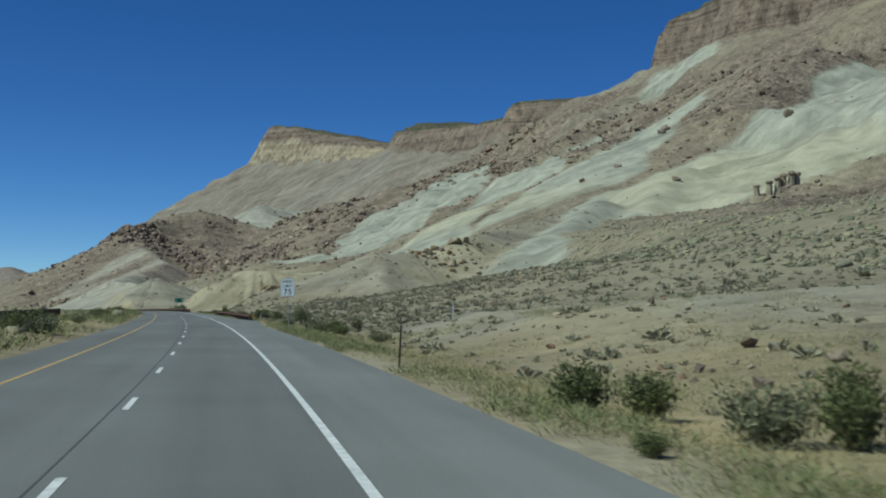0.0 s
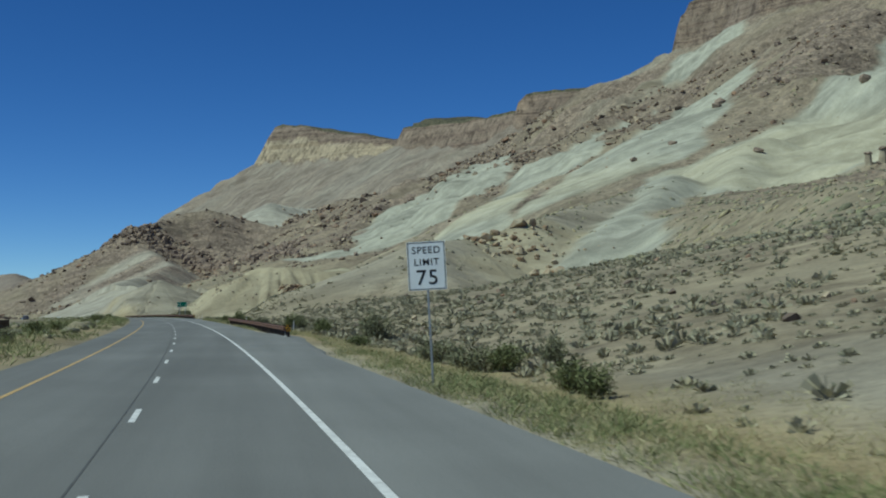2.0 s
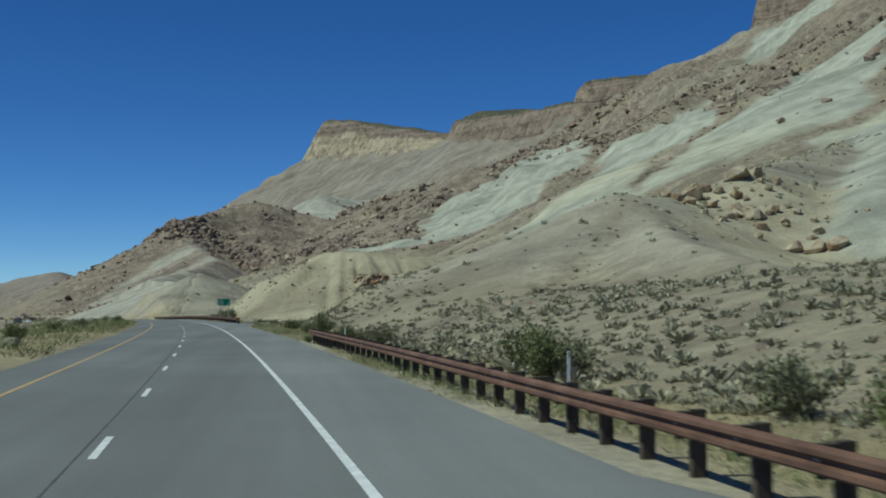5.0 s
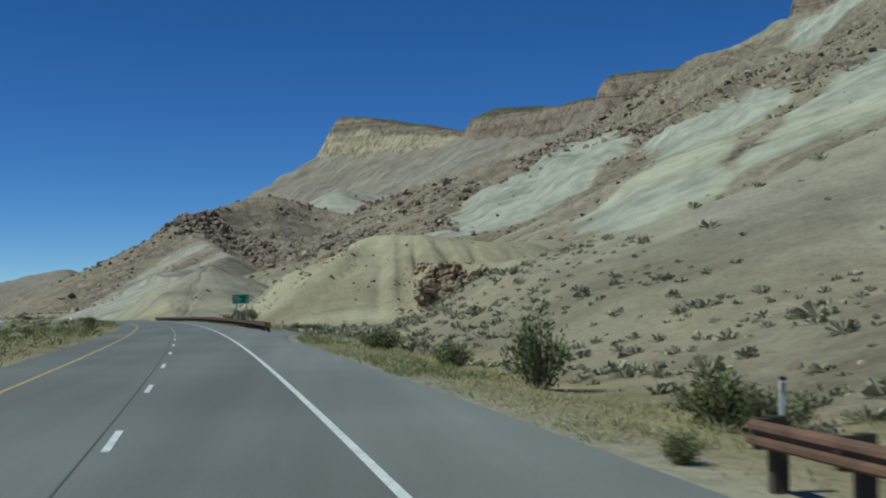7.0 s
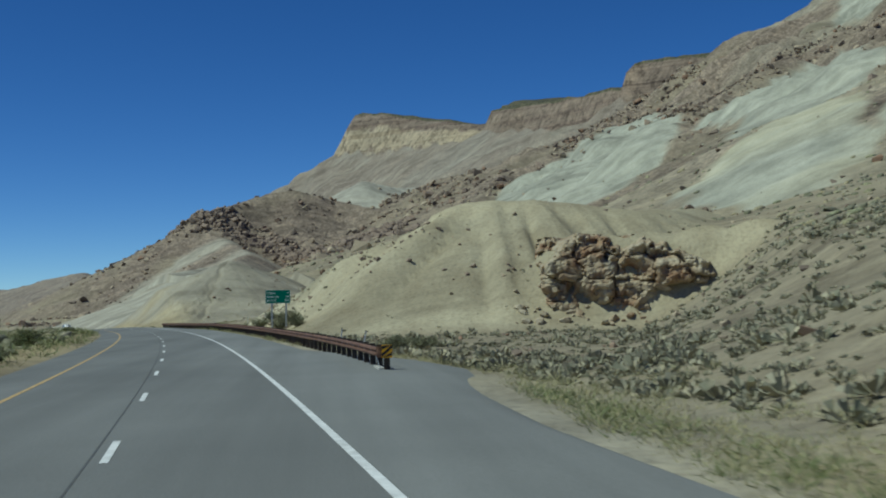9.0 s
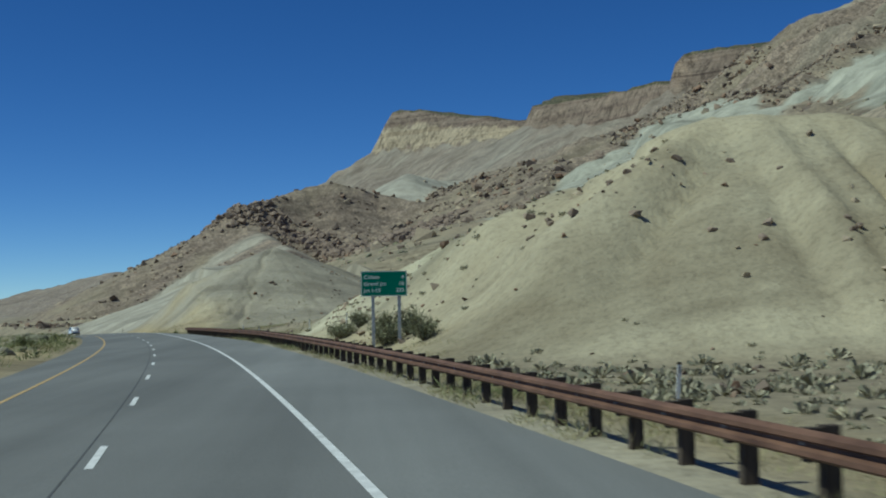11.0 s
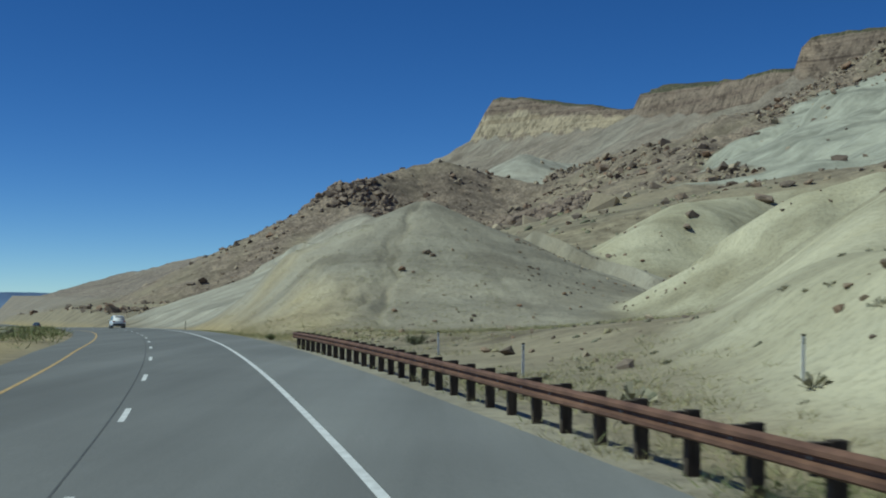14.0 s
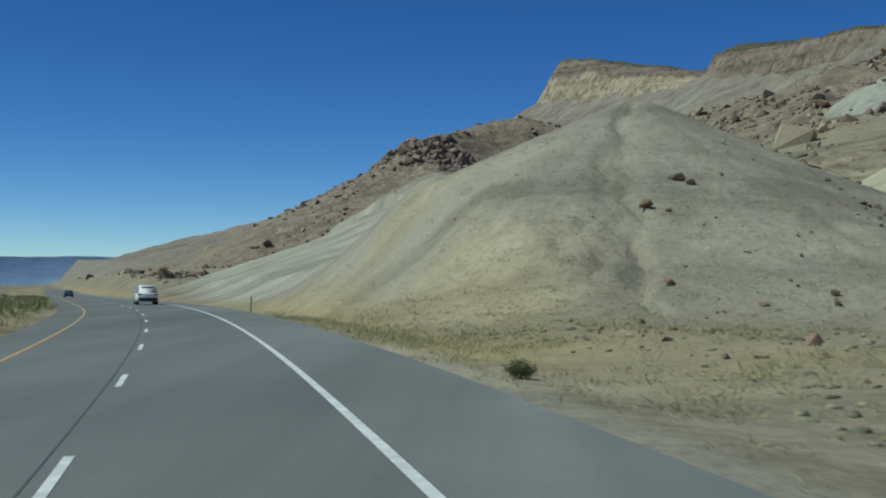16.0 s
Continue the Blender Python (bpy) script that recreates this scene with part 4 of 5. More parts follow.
# the rocky bench
bench = ((-150, 1360), (-112, 1292), (-80, 1282), (-50, 1255), (-11, 1205), (21, 1135), (43, 1025), (72, 985))
bx, by, bs = [], [], []
for (ax, ay), (cx, cy) in zip(bench, bench[1:]):
    n = int(math.hypot(cx - ax, cy - ay) * (3.0 if ax < -120 else 5.5))
    u = rng.uniform(0, 1, n)
    bx.append(ax + u * (cx - ax) + rng.normal(3, 9, n))
    by.append(ay + u * (cy - ay) + rng.normal(3, 10, n))
    bs.append(np.minimum(np.exp(rng.normal(0.6, 0.55, n)), 4.2))
bx, by, bs = np.concatenate(bx), np.concatenate(by), np.concatenate(bs)
scatter_rocks("bench_blocks", bx, by, bs, 16, 11, "heap of dark brown sandstone blocks along the bench", ROCK, 0.2)
x, y, s = field(2600, 950, 1500, 190, 460, lambda x, y, s: stony(x, y, s))
scatter_rocks("slope_blocks", x, y, np.exp(rng.normal(0.5, 0.5, len(x))), 12, 13, "brown blocks strewn over the distant slopes")

block_meshes = []
for v, f in rock_shapes(15, 6, 23):
    draft = joined("boulder", [(v, f)], ROCK)
    block_meshes.append(draft.data)
    bpy.data.objects.remove(draft)
orange_meshes = []
for me_ in block_meshes:
    twin = me_.copy()
    twin.materials.clear()
    twin.materials.append(ORANGE_ROCK)
    orange_meshes.append(twin)


def boulder(x, y, size, meshes, label, group, up=0.25, wide=1.0):
    ob = new("boulder", meshes[random.randrange(6)])
    ob.matrix_basis = Matrix.Translation((x, y, stand(x, y) + size * up)) @ pose(0, 0, 0, random.uniform(-25, 25), random.uniform(-25, 25), random.uniform(0, 360)) @ Matrix.Diagonal((size * wide, size, size * 0.9, 1))
    return tagged(ob, label, "boulder", group=group)


for x, y, size in ((51, 307, 1.9), (53, 309, 1.4), (48.5, 305.5, 1.2), (58.6, 310.5, 2.2), (61.5, 311, 1.5), (55.6, 297.5, 1.5), (54, 299, 1.1), (58, 285, 1.6), (60, 283.5, 1.6), (56, 286.5, 1.3), (65, 312, 1.2), (46, 304, 1.0)):
    boulder(x, y, size, orange_meshes, "rusty tan sandstone boulder on a pale clay mound", "boulders of the first mound")
for k in range(80):
    u = random.uniform(0, 1)
    boulder(50 + 11 * u + random.gauss(0, 4.5), 303 - 10 * u + random.gauss(0, 5), random.uniform(0.3, 1.1) ** 1.5, orange_meshes, "rusty tan sandstone boulder on a pale clay mound", "boulders of the first mound")
for x, y, size in ((113, 612.6, 3.4), (109, 618, 2.4), (117, 609, 2.0), (92.5, 624.5, 2.6), (123, 634.8, 2.8), (127, 631, 2.0), (88, 627, 1.6), (100, 621, 2.2), (41, 438.5, 0.8), (43, 437, 0.6), (104, 615, 1.5)):
    boulder(x, y, size, block_meshes, "brown sandstone boulder on the slope", "boulders of the middle slope")
for x, y, size in ((24, 628.5, 1.5), (5.3, 601.8, 0.9), (49, 637, 1.3), (56, 640, 1.4), (7, 605, 1.0), (-32.5, 563, 0.5), (-31.8, 562.2, 0.35), (-13.2, 430, 0.35)):
    boulder(x, y, size, block_meshes, "brown sandstone boulder on yellow clay", "boulders of the yellow mounds", 0.3, 1.5)
for x, y, size in ((216, 574, 3.2), (243, 573, 2.6), (247, 571, 2.2), (251, 569, 2.8), (212.5, 569.7, 2.6), (170, 642.8, 3.0), (157, 523, 1.8), (176, 529.5, 2.2), (156, 403.6, 2.0), (228, 553.7, 2.6), (170, 346, 2.6), (174, 350, 2.0), (311, 714, 3.4), (320, 716, 3), (248, 503.6, 2.8), (160, 1172, 5), (124, 1135, 4.4), (137, 1188, 4.4), (158, 1157, 4), (103, 1171, 4), (56, 1113, 4.4), (86, 1290, 5)):
    boulder(x, y, size, block_meshes, "dark sandstone boulder on a pale debris slope", "boulders of the high slope")
def cells(x, y, seed):
    """Cellular noise: a random value for each cell and the distance to the cell's border."""
    ix, iy = np.floor(x).astype(np.int64), np.floor(y).astype(np.int64)
    first, second, value = np.full(x.shape, 9.0), np.full(x.shape, 9.0), np.zeros(x.shape)
    for dx in (-1, 0, 1):
        for dy in (-1, 0, 1):
            cx, cy = ix + dx, iy + dy
            d = np.hypot(cx + 0.15 + 0.7 * hash2(cx, cy, seed) - x, cy + 0.15 + 0.7 * hash2(cx, cy, seed + 7) - y)
            closer = d < first
            second = np.where(closer, first, np.minimum(second, d))
            value = np.where(closer, hash2(cx, cy, seed + 3), value)
            first = np.where(closer, d, first)
    return value, second - first


def outcrop(x0, x1, low, high):
    """A wall of broken sandstone with blocks, ledges, cracks and two hollows."""
    u, v = np.meshgrid(np.arange(x0, x1, 0.16), np.arange(low, high, 0.13), indexing="ij")
    uw, vw = u + 0.35 * fbm(u, v, 1.7, 3, 301), v + 0.3 * fbm(u, v, 1.9, 3, 303)
    big, gap = cells(uw / 3.3, vw / 2.3, 305)
    small, slit = cells(uw / 1.25, vw / 0.7, 307)
    out = 2.0 * big + 0.5 * small - 0.9 * np.exp(-gap / 0.05) - 0.18 * np.exp(-slit / 0.06) + 0.3 * fbm(u, v, 0.9, 4, 309)
    for cu, cv, ru, rv, deep in ((15.8, 0.6, 1.5, 1.6, 3.2), (13.6, 3.0, 0.9, 1.5, 2.0), (18.2, 5.6, 1.1, 0.8, 2.2), (21.2, 7.0, 1.3, 0.5, 1.8), (22.6, 3.6, 1.6, 0.5, 2.2)):
        out = out - deep * np.exp(-((u - cu - (v - cv) * -0.5) / ru) ** 2 - ((v - cv) / rv) ** 2)
    mid, half = (x0 + x1) / 2, (x1 - x0) / 2
    rim = (1 - np.hypot((u - mid) / half, (np.maximum(v - 3.2, 0)) / (high - 3.6))) * 4.5 + 1.3 * fbm(u, v, 2.8, 4, 311)
    out = out - 4.5 * np.clip(1 - rim, 0, 2.2)
    y = 388.0 - (u - 9) * 0.30 + (v - low) * 0.07 - out
    x = u - 0.25 * out
    ob = new("rock_outcrop")
    face = new("rock_face", sheet("rock_face", x, y, v, ORANGE_ROCK))
    face.data.polygons.foreach_set("use_smooth", np.zeros(len(face.data.polygons), bool))
    face.parent = ob
    dice = random.Random(5)
    for k in range(26):
        i, j = dice.randrange(8, x.shape[0] - 12), dice.randrange(14, x.shape[1] - 16)
        block = new("block", orange_meshes[dice.randrange(6)])
        size = dice.uniform(0.35, 1.0)
        block.matrix_basis = Matrix.Translation((x[i, j], y[i, j] + 0.45 * size, v[i, j])) @ pose(0, 0, 0, dice.uniform(-20, 20), dice.uniform(-20, 20), dice.uniform(0, 360)) @ Matrix.Diagonal((size * 1.3, size, size * 0.7, 1))
        block.parent = ob
    return tagged(ob, "rusty broken sandstone outcrop with dark hollows in the tan mound", "rock outcrop")


outcrop(9.2, 26.5, -1.6, 9.4)
for k in range(36):
    x = random.uniform(7.5, 20)
    boulder(x, 388.0 - (x - 9) * 0.30 - random.uniform(0.5, 3.6), random.choice((0.22, 0.3, 0.4, 0.55)), orange_meshes, "rusty sandstone block fallen below the outcrop", "blocks below the outcrop", 0.25, random.uniform(1.0, 1.6))
# dark stones stuck in the face of the tan mound
for k in range(28):
    x = random.uniform(-7, 10)
    boulder(x, 419 - (x + 8) * 0.7 - random.uniform(5, 16), random.uniform(0.16, 0.42), block_meshes, "small dark stone stuck in the tan clay face", "stones of the tan mound", 0.2, 1.3)


# stones and dry cushions on the yellow mound beside the road
xs, ys = rng.uniform(-20, 2, 420), rng.uniform(402, 462, 420)
scatter_rocks("mound_stones", xs, ys, np.minimum(np.exp(rng.normal(-1.9, 0.55, 420)), 0.5), 10, 19, "pale and brown stones lying on the yellow mound")


PALE_ROCK = plain("pale_eroded_clay_rock", (0.24, 0.20, 0.14), (0.40, 0.35, 0.25), 0.6, 0.95, 0.0, 0.1, (1, 1, 0.4))


pale_meshes = []
for me_ in block_meshes:
    twin = me_.copy()
    twin.materials.clear()
    twin.materials.append(PALE_ROCK)
    pale_meshes.append(twin)
for k in range(15):
    boulder(-14.4 + random.gauss(0, 1.0), 429 + random.gauss(0, 1.9), random.uniform(0.12, 0.36), pale_meshes, "pale flat sandstone slab in the yellow clay", "slabs of the pale ledge", 0.2, random.uniform(1.4, 2.2))


def rock_pillar(x, y, tall, radius):
    """A pale clay column, ribbed and tapered, under a dark overhanging cap stone."""
    pillar = new("rock_pillar")
    pillar.matrix_basis = Matrix.Translation((x, y, stand(x, y) - 0.8))
    tagged(pillar, "pale weathered clay pillar under a dark cap stone", "rock pillar", group="row of rock pillars")
    dice = random.Random(int(x * 10))
    for name, mat, levels in (("column", PALE_ROCK, ((0.0, 1.35), (0.2, 1.1), (0.45, 0.95), (0.65, 0.85), (0.83, 0.75))), ("cap", ROCK, ((0.82, 0.6), (0.86, 1.05), (0.93, 1.1), (1.0, 0.7)))):
        bm = bmesh.new()
        rings, sides = [], 11
        for h, w in levels:
            rings.append([bm.verts.new((radius * w * math.cos(a) * dice.uniform(0.8, 1.15), radius * w * math.sin(a) * dice.uniform(0.8, 1.15), (tall + 0.8) * h + dice.uniform(-0.08, 0.08))) for a in np.linspace(0, 2 * math.pi, sides, endpoint=False)])
        for low, high in zip(rings, rings[1:]):
            for i in range(sides):
                bm.faces.new((low[i], low[(i + 1) % sides], high[(i + 1) % sides], high[i]))
        bm.faces.new(rings[-1])
        part(name, bm, mat, pillar, "dark brown cap stone" if name == "cap" else "")


for x, y, tall, radius in ((160.4, 347, 3.2, 1.0), (164.6, 347, 4.6, 1.15), (167.4, 347, 6.0, 1.1), (169.7, 347.6, 6.3, 1.1), (172.0, 347.2, 6.5, 1.15), (174.2, 347.8, 6.4, 1.1)):
    rock_pillar(x, y, tall, radius)


# ---- scrub and grass ----
def tuft_pieces(xs, ys, sizes, leaves, spread, lift, leaf, r, thin=0.45):
    """Small leafy clumps: leaves as bent slips round a low dome."""
    zs = land(xs, ys)[0]
    n = len(xs)
    a = r.uniform(0, 2 * np.pi, (n, leaves))
    rad = np.sqrt(r.uniform(0, 1, (n, leaves))) * spread
    h = np.sqrt(np.maximum(1 - (rad / spread) ** 2, 0.02)) * lift * r.uniform(0.45, 1.1, (n, leaves))
    c = np.stack([np.cos(a) * rad, np.sin(a) * rad, h], -1)
    d = np.stack([np.cos(a + r.normal(0, 0.7, a.shape)) * 0.8, np.sin(a + r.normal(0, 0.7, a.shape)) * 0.8, r.uniform(0.1, 1.3, a.shape)], -1)
    d /= np.linalg.norm(d, axis=-1, keepdims=True)
    e = np.cross(d, r.normal(0, 1, d.shape))
    e /= np.linalg.norm(e, axis=-1, keepdims=True)
    size = leaf * r.uniform(0.6, 1.4, (n, leaves, 1))
    k = sizes[:, None, None]
    base = np.stack([xs, ys, zs - 0.03], -1)[:, None, :]
    p0, p1, p2 = base + (c - e * size * thin) * k, base + (c + e * size * thin) * k, base + (c + d * size * 2) * k
    v = np.stack([p0, p1, p2], 2).reshape(-1, 3)
    f = np.arange(len(v)).reshape(-1, 3)
    return v, f


def brushy(x, y, s):
    z, side, soil, _ = land(x, y)
    bare = soil["grey"] * np.where((x < 14) & (y > 268) & (y < 420), 0.2, 1) * np.where(y < 420, np.where(y < 300, np.clip((z - 1.8) / 2.5, 0, 0.97), np.clip((z - 6) / 8, 0, 0.4)), 1) + soil["tan"] + soil["yellow"] + pale_clay(x, y, z, side, soil) + soil["bank"] * 0.95
    return np.interp(y, [40, 78], [0.06, 1]) * np.clip(0.85 + fbm(x, y, 14, 3, 141) * 0.6, 0.1, 1) * np.clip(1 - bare * 0.985, 0, 1)


def twig_shrubs(name, x, y, sizes, label, twigs=42):
    """Round bushes of many short twigs that widen outwards, joined."""
    n = len(x)
    z = land(x, y)[0]
    a = rng.uniform(0, 2 * np.pi, (n, twigs))
    up = rng.uniform(0.02, 1.0, (n, twigs)) ** 0.8
    flat = np.sqrt(1 - up * up)
    d = np.stack([np.cos(a) * flat, np.sin(a) * flat, up * rng.uniform(0.6, 0.95, (n, 1))], -1)
    across = np.cross(d, rng.normal(0, 1, d.shape))
    across /= np.linalg.norm(across, axis=-1, keepdims=True)
    reach = (sizes * 0.44)[:, None, None] * rng.uniform(0.55, 1.15, (n, twigs, 1))
    wide = reach * rng.uniform(0.07, 0.19, (n, twigs, 1))
    root = np.stack([x, y, z - 0.04], -1)[:, None]
    tip = root + d * reach
    v = np.stack([root + d * reach * 0.2, tip - across * wide, tip + across * wide], 2).reshape(-1, 3)
    return tagged(joined(name, [(v, np.arange(len(v)).reshape(-1, 3))], TWIGS), label, "shrubs", kind="stuff")


def shrubs(name, x, y, sizes, label):
    """Low uneven cushions of dense twigs, joined."""
    n, sides = len(x), 6
    z = land(x, y)[0]
    lean_x, lean_y = land(x + 0.5, y)[0] - z, land(x, y + 0.5)[0] - z
    turn = rng.uniform(0, 6.28, (n, 1))
    around = np.arange(sides)[None] * (2 * np.pi / sides) + turn
    tall = rng.uniform(0.45, 0.85, (n, 1))
    oval = rng.uniform(0.7, 1.35, (n, 1))
    rows = []
    for wide, high in ((0.95, -0.12), (1.0, 0.38), (0.62, 0.84)):
        w = wide * rng.uniform(0.6, 1.35, (n, sides))
        h = (high + rng.uniform(-0.2, 0.2, (n, sides))) * tall
        rows.append(np.stack([np.cos(around) * w * oval, np.sin(around) * w / oval, h], -1))
    tip = np.stack([rng.normal(0, 0.15, n), rng.normal(0, 0.15, n), tall[:, 0]], -1)[:, None]
    v = np.concatenate(rows + [tip], 1) * (sizes * 0.42)[:, None, None]
    v[..., 2] += 2 * (v[..., 0] * lean_x[:, None] + v[..., 1] * lean_y[:, None])
    v = v + np.stack([x, y, z], -1)[:, None]
    faces = []
    for k in range(sides):
        j = (k + 1) % sides
        for low in (0, sides):
            faces += [(low + k, low + j, low + sides + j), (low + k, low + sides + j, low + sides + k)]
        faces.append((2 * sides + k, 2 * sides + j, 3 * sides))
    f = (np.array(faces)[None] + np.arange(n)[:, None, None] * (3 * sides + 1)).reshape(-1, 3)
    return tagged(joined(name, [(v.reshape(-1, 3), f)], SAGE, True), label, "shrubs", kind="stuff")


x, y, s = field(21000, 20, 470, 10.5, 60, lambda x, y, s: brushy(x, y, s) * np.where(y > 425, 0.15, 1), 1.3)
size = np.minimum(np.exp(rng.normal(-0.5, 0.45, len(x))), 1.6)
twig_shrubs("sagebrush", x, y, size, "low grey-green sagebrush dotted over the slopes")
x, y, s = field(15000, 30, 470, 46, 165, lambda x, y, s: brushy(x, y, s) * np.where(y > 400, 0.2, 1), 1.2)
shrubs("slope_brush", x, y, np.minimum(np.exp(rng.normal(-0.35, 0.4, len(x))), 1.5), "low grey brush dotted over the slopes above")
xs, ys = rng.uniform(-20, 4, 260), rng.uniform(402, 470, 260)
twig_shrubs("mound_scrub", xs, ys, np.exp(rng.normal(-0.75, 0.4, 260)), "small dry cushions of scrub on the yellow mound")
x, y, s = field(8000, 60, 760, 60, 330, lambda x, y, s: brushy(x, y, s) * 0.8, 1.0)
shrubs("hillside_scrub", x, y, np.exp(rng.normal(0.0, 0.35, len(x))), "sparse dark scrub on the higher slopes")
x, y, s = field(5000, 640, 1500, 18, 190, lambda x, y, s: stony(x, y, s) * 0.4)
scatter_rocks("hill_stones", x, y, np.exp(rng.normal(-0.1, 0.55, len(x))), 12, 17, "brown stones strewn over the low hills")
x, y, s = field(2400, 462, 546, 9, 45, lambda x, y, s: np.clip(0.6 + fbm(x, y, 10, 3, 143), 0, 1) * brushy(x, y, s), 1.2)
shrubs("wash_scrub", x, y, np.exp(rng.normal(-1.25, 0.35, len(x))), "dry brown scrub on the flat wash behind the guardrail")


x, y, s = field(10000, 440, 575, 7, 38, lambda x, y, s: np.clip(0.4 + 0.9 * fbm(x, y, 9, 3, 144), 0, 1) * np.clip(1 - 1.1 * (land(x, y)[2]["yellow"] + land(x, y)[2]["grey"]), 0, 1), 1.1)
v, f = tuft_pieces(x, y, rng.uniform(0.5, 1.2, len(x)), 20, 0.5, 0.2, 0.1, rng, 0.1)
tagged(joined("wash_grass", [(v, f)], STRAW), "dry straw-coloured grass on the flat wash", "grass", kind="stuff")


x, y, s = field(7500, 5, 80, 8, 30, lambda x, y, s: np.clip(0.45 + 0.8 * fbm(x, y, 7, 3, 148), 0, 1), 1.2)
v, f = tuft_pieces(x, y, rng.uniform(0.5, 1.1, len(x)), 18, 0.45, 0.16, 0.09, rng, 0.1)
tagged(joined("flat_grass", [(v, f)], STRAW), "dry golden grass on the flat before the bank", "grass", kind="stuff")


def verge(x, y, s):
    paved = s < np.maximum(np.interp(y, *PULL_OUTS[0]), np.interp(y + 1.5, *PULL_OUTS[1])) + 0.3
    return (1 - paved) * (1 - 0.85 * (y > 446) * (y < 516)) * np.clip(0.95 - np.abs(s - np.interp(y, [285, 305, 330, 345], [7.9, 9.8, 10.5, 7.9])) / 4.5 + fbm(x, y, 6, 3, 145) * 0.6, 0, 1)


x, y, s = field(20000, 0, 560, 5.5, 13.5, verge, 1.3)
v, f = tuft_pieces(x, y, rng.uniform(0.5, 1.2, len(x)), 22, 0.36, 0.2, 0.085, rng, 0.09)
tagged(joined("verge_grass", [(v, f)], STRAW), "dry yellow-green grass along the verge", "grass", kind="stuff")
x, y, s = field(9000, 10, 440, 5.4, 8.2, lambda x, y, s: verge(x, y, s) * np.clip(0.3 + 1.1 * fbm(x, y, 16, 3, 146), 0, 1), 1.0)
v, f = tuft_pieces(x, y, rng.uniform(0.6, 1.3, len(x)), 26, 0.28, 0.24, 0.095, rng, 0.09)
tagged(joined("verge_weeds", [(v, f)], WEED), "green weeds standing at the pavement's edge", "grass", kind="stuff")
x, y, s = field(9000, 0, 700, -24, -7.9, lambda x, y, s: np.clip(0.6 + fbm(x, y, 7, 3, 147) * 0.7, 0, 1), 1.0)
v, f = tuft_pieces(x, y, rng.uniform(0.6, 1.6, len(x)), 20, 0.5, 0.3, 0.16, rng, 0.1)
tagged(joined("median_grass", [(v, f)], WEED), "dry grass and weeds in the median", "grass", kind="stuff")
x, y, s = field(4200, 0, 800, -24, -10, lambda x, y, s: np.clip(0.35 + fbm(x, y, 12, 3, 149) * 0.9, 0, 1), 1.0)
shrubs("median_scrub", x, y, np.exp(rng.normal(-0.05, 0.35, len(x))), "grey-green scrub in the median")
x, y, s = field(5200, 60, 1700, -330, -40, lambda x, y, s: np.clip(0.35 + fbm(x, y, 40, 3, 151) * 0.9, 0, 1), 1.0)
shrubs("valley_scrub", x, y, np.exp(rng.normal(0.9, 0.4, len(x))), "grey-green brush on the low ground across the far road")

LEAF = island_material("olive_leaves", 0.75, (0.0, (0.09, 0.11, 0.04)), (0.5, (0.15, 0.17, 0.065)), (1.0, (0.23, 0.24, 0.11)))
LEAF_GREY = island_material("grey_olive_leaves", 0.8, (0.0, (0.12, 0.125, 0.07)), (0.5, (0.19, 0.195, 0.11)), (1.0, (0.28, 0.275, 0.165)))
STEM = plain("grey_brown_twigs", (0.09, 0.07, 0.05), (0.19, 0.155, 0.115), 14.0, 0.9)


def bush_meshes(seed, mat, upright):
    """Stems and leaves of one bush, about a metre and a half across."""
    r = np.random.default_rng(seed)
    stems, leaves = bmesh.new(), []
    for _ in range(28):
        a, out = r.uniform(0, 6.28), r.uniform(0.1, 0.75)
        tall = r.uniform(0.55, 1.05) * (1 - 0.35 * out) * upright
        tip = Vector((math.cos(a) * out, math.sin(a) * out, tall))
        root = Vector((math.cos(a) * 0.08, math.sin(a) * 0.08, -0.1))
        knee = root.lerp(tip, 0.5) + Vector((r.normal(0, 0.05), r.normal(0, 0.05), 0.08))
        rod(root, knee, 0.014, 5, stems)
        rod(knee, tip, 0.008, 4, stems)
        for _ in range(82):
            u = r.uniform(0.25, 1.08)
            c = (root.lerp(knee, u * 2) if u < 0.5 else knee.lerp(tip, u * 2 - 1)) + Vector(r.normal(0, 0.10, 3))
            d = Vector((math.cos(a) * 0.5, math.sin(a) * 0.5, 0.8)) + Vector(r.normal(0, 0.55, 3))
            d.normalize()
            e = d.cross(Vector(r.normal(0, 1, 3))).normalized()
            q = r.uniform(0.03, 0.065)
            leaves.append(np.array([c - d * q, c + e * q * 0.42, c + d * q, c - e * q * 0.42]))
    v = np.concatenate(leaves)
    f = np.arange(len(v)).reshape(-1, 4)
    return stems, (v, f)


def bush(seed, mat, upright, label):
    stems, foliage = bush_meshes(seed, mat, upright)
    b = new("bush")
    tagged(b, label, "bush", group="bushes along the road")
    part("branch_frame", stems, STEM, b, "grey-brown woody stems")
    crown = joined("foliage", [foliage], mat)
    crown.parent = b
    return b


kinds = [
    bush(31, LEAF, 1.0, "olive-green desert bush on the dry verge"),
    bush(32, LEAF, 1.3, "olive-green upright bush on the dry verge"),
    bush(33, LEAF_GREY, 0.9, "grey-green desert bush on the dry verge"),
    bush(34, LEAF_GREY, 1.15, "grey-olive bush with bare twigs on the dry verge"),
]
used = set()


def plant(kind, x, y, wide, tall):
    m = Matrix.Translation((x, y, stand(x, y))) @ pose(0, 0, 0, 0, 0, random.uniform(0, 360)) @ Matrix.Diagonal((wide / 1.45, wide / 1.45, tall / 1.0, 1))
    if kind in used:
        ob = copy_thing(kinds[kind], m)
    else:
        ob = kinds[kind]
        used.add(kind)
    ob.matrix_basis = m


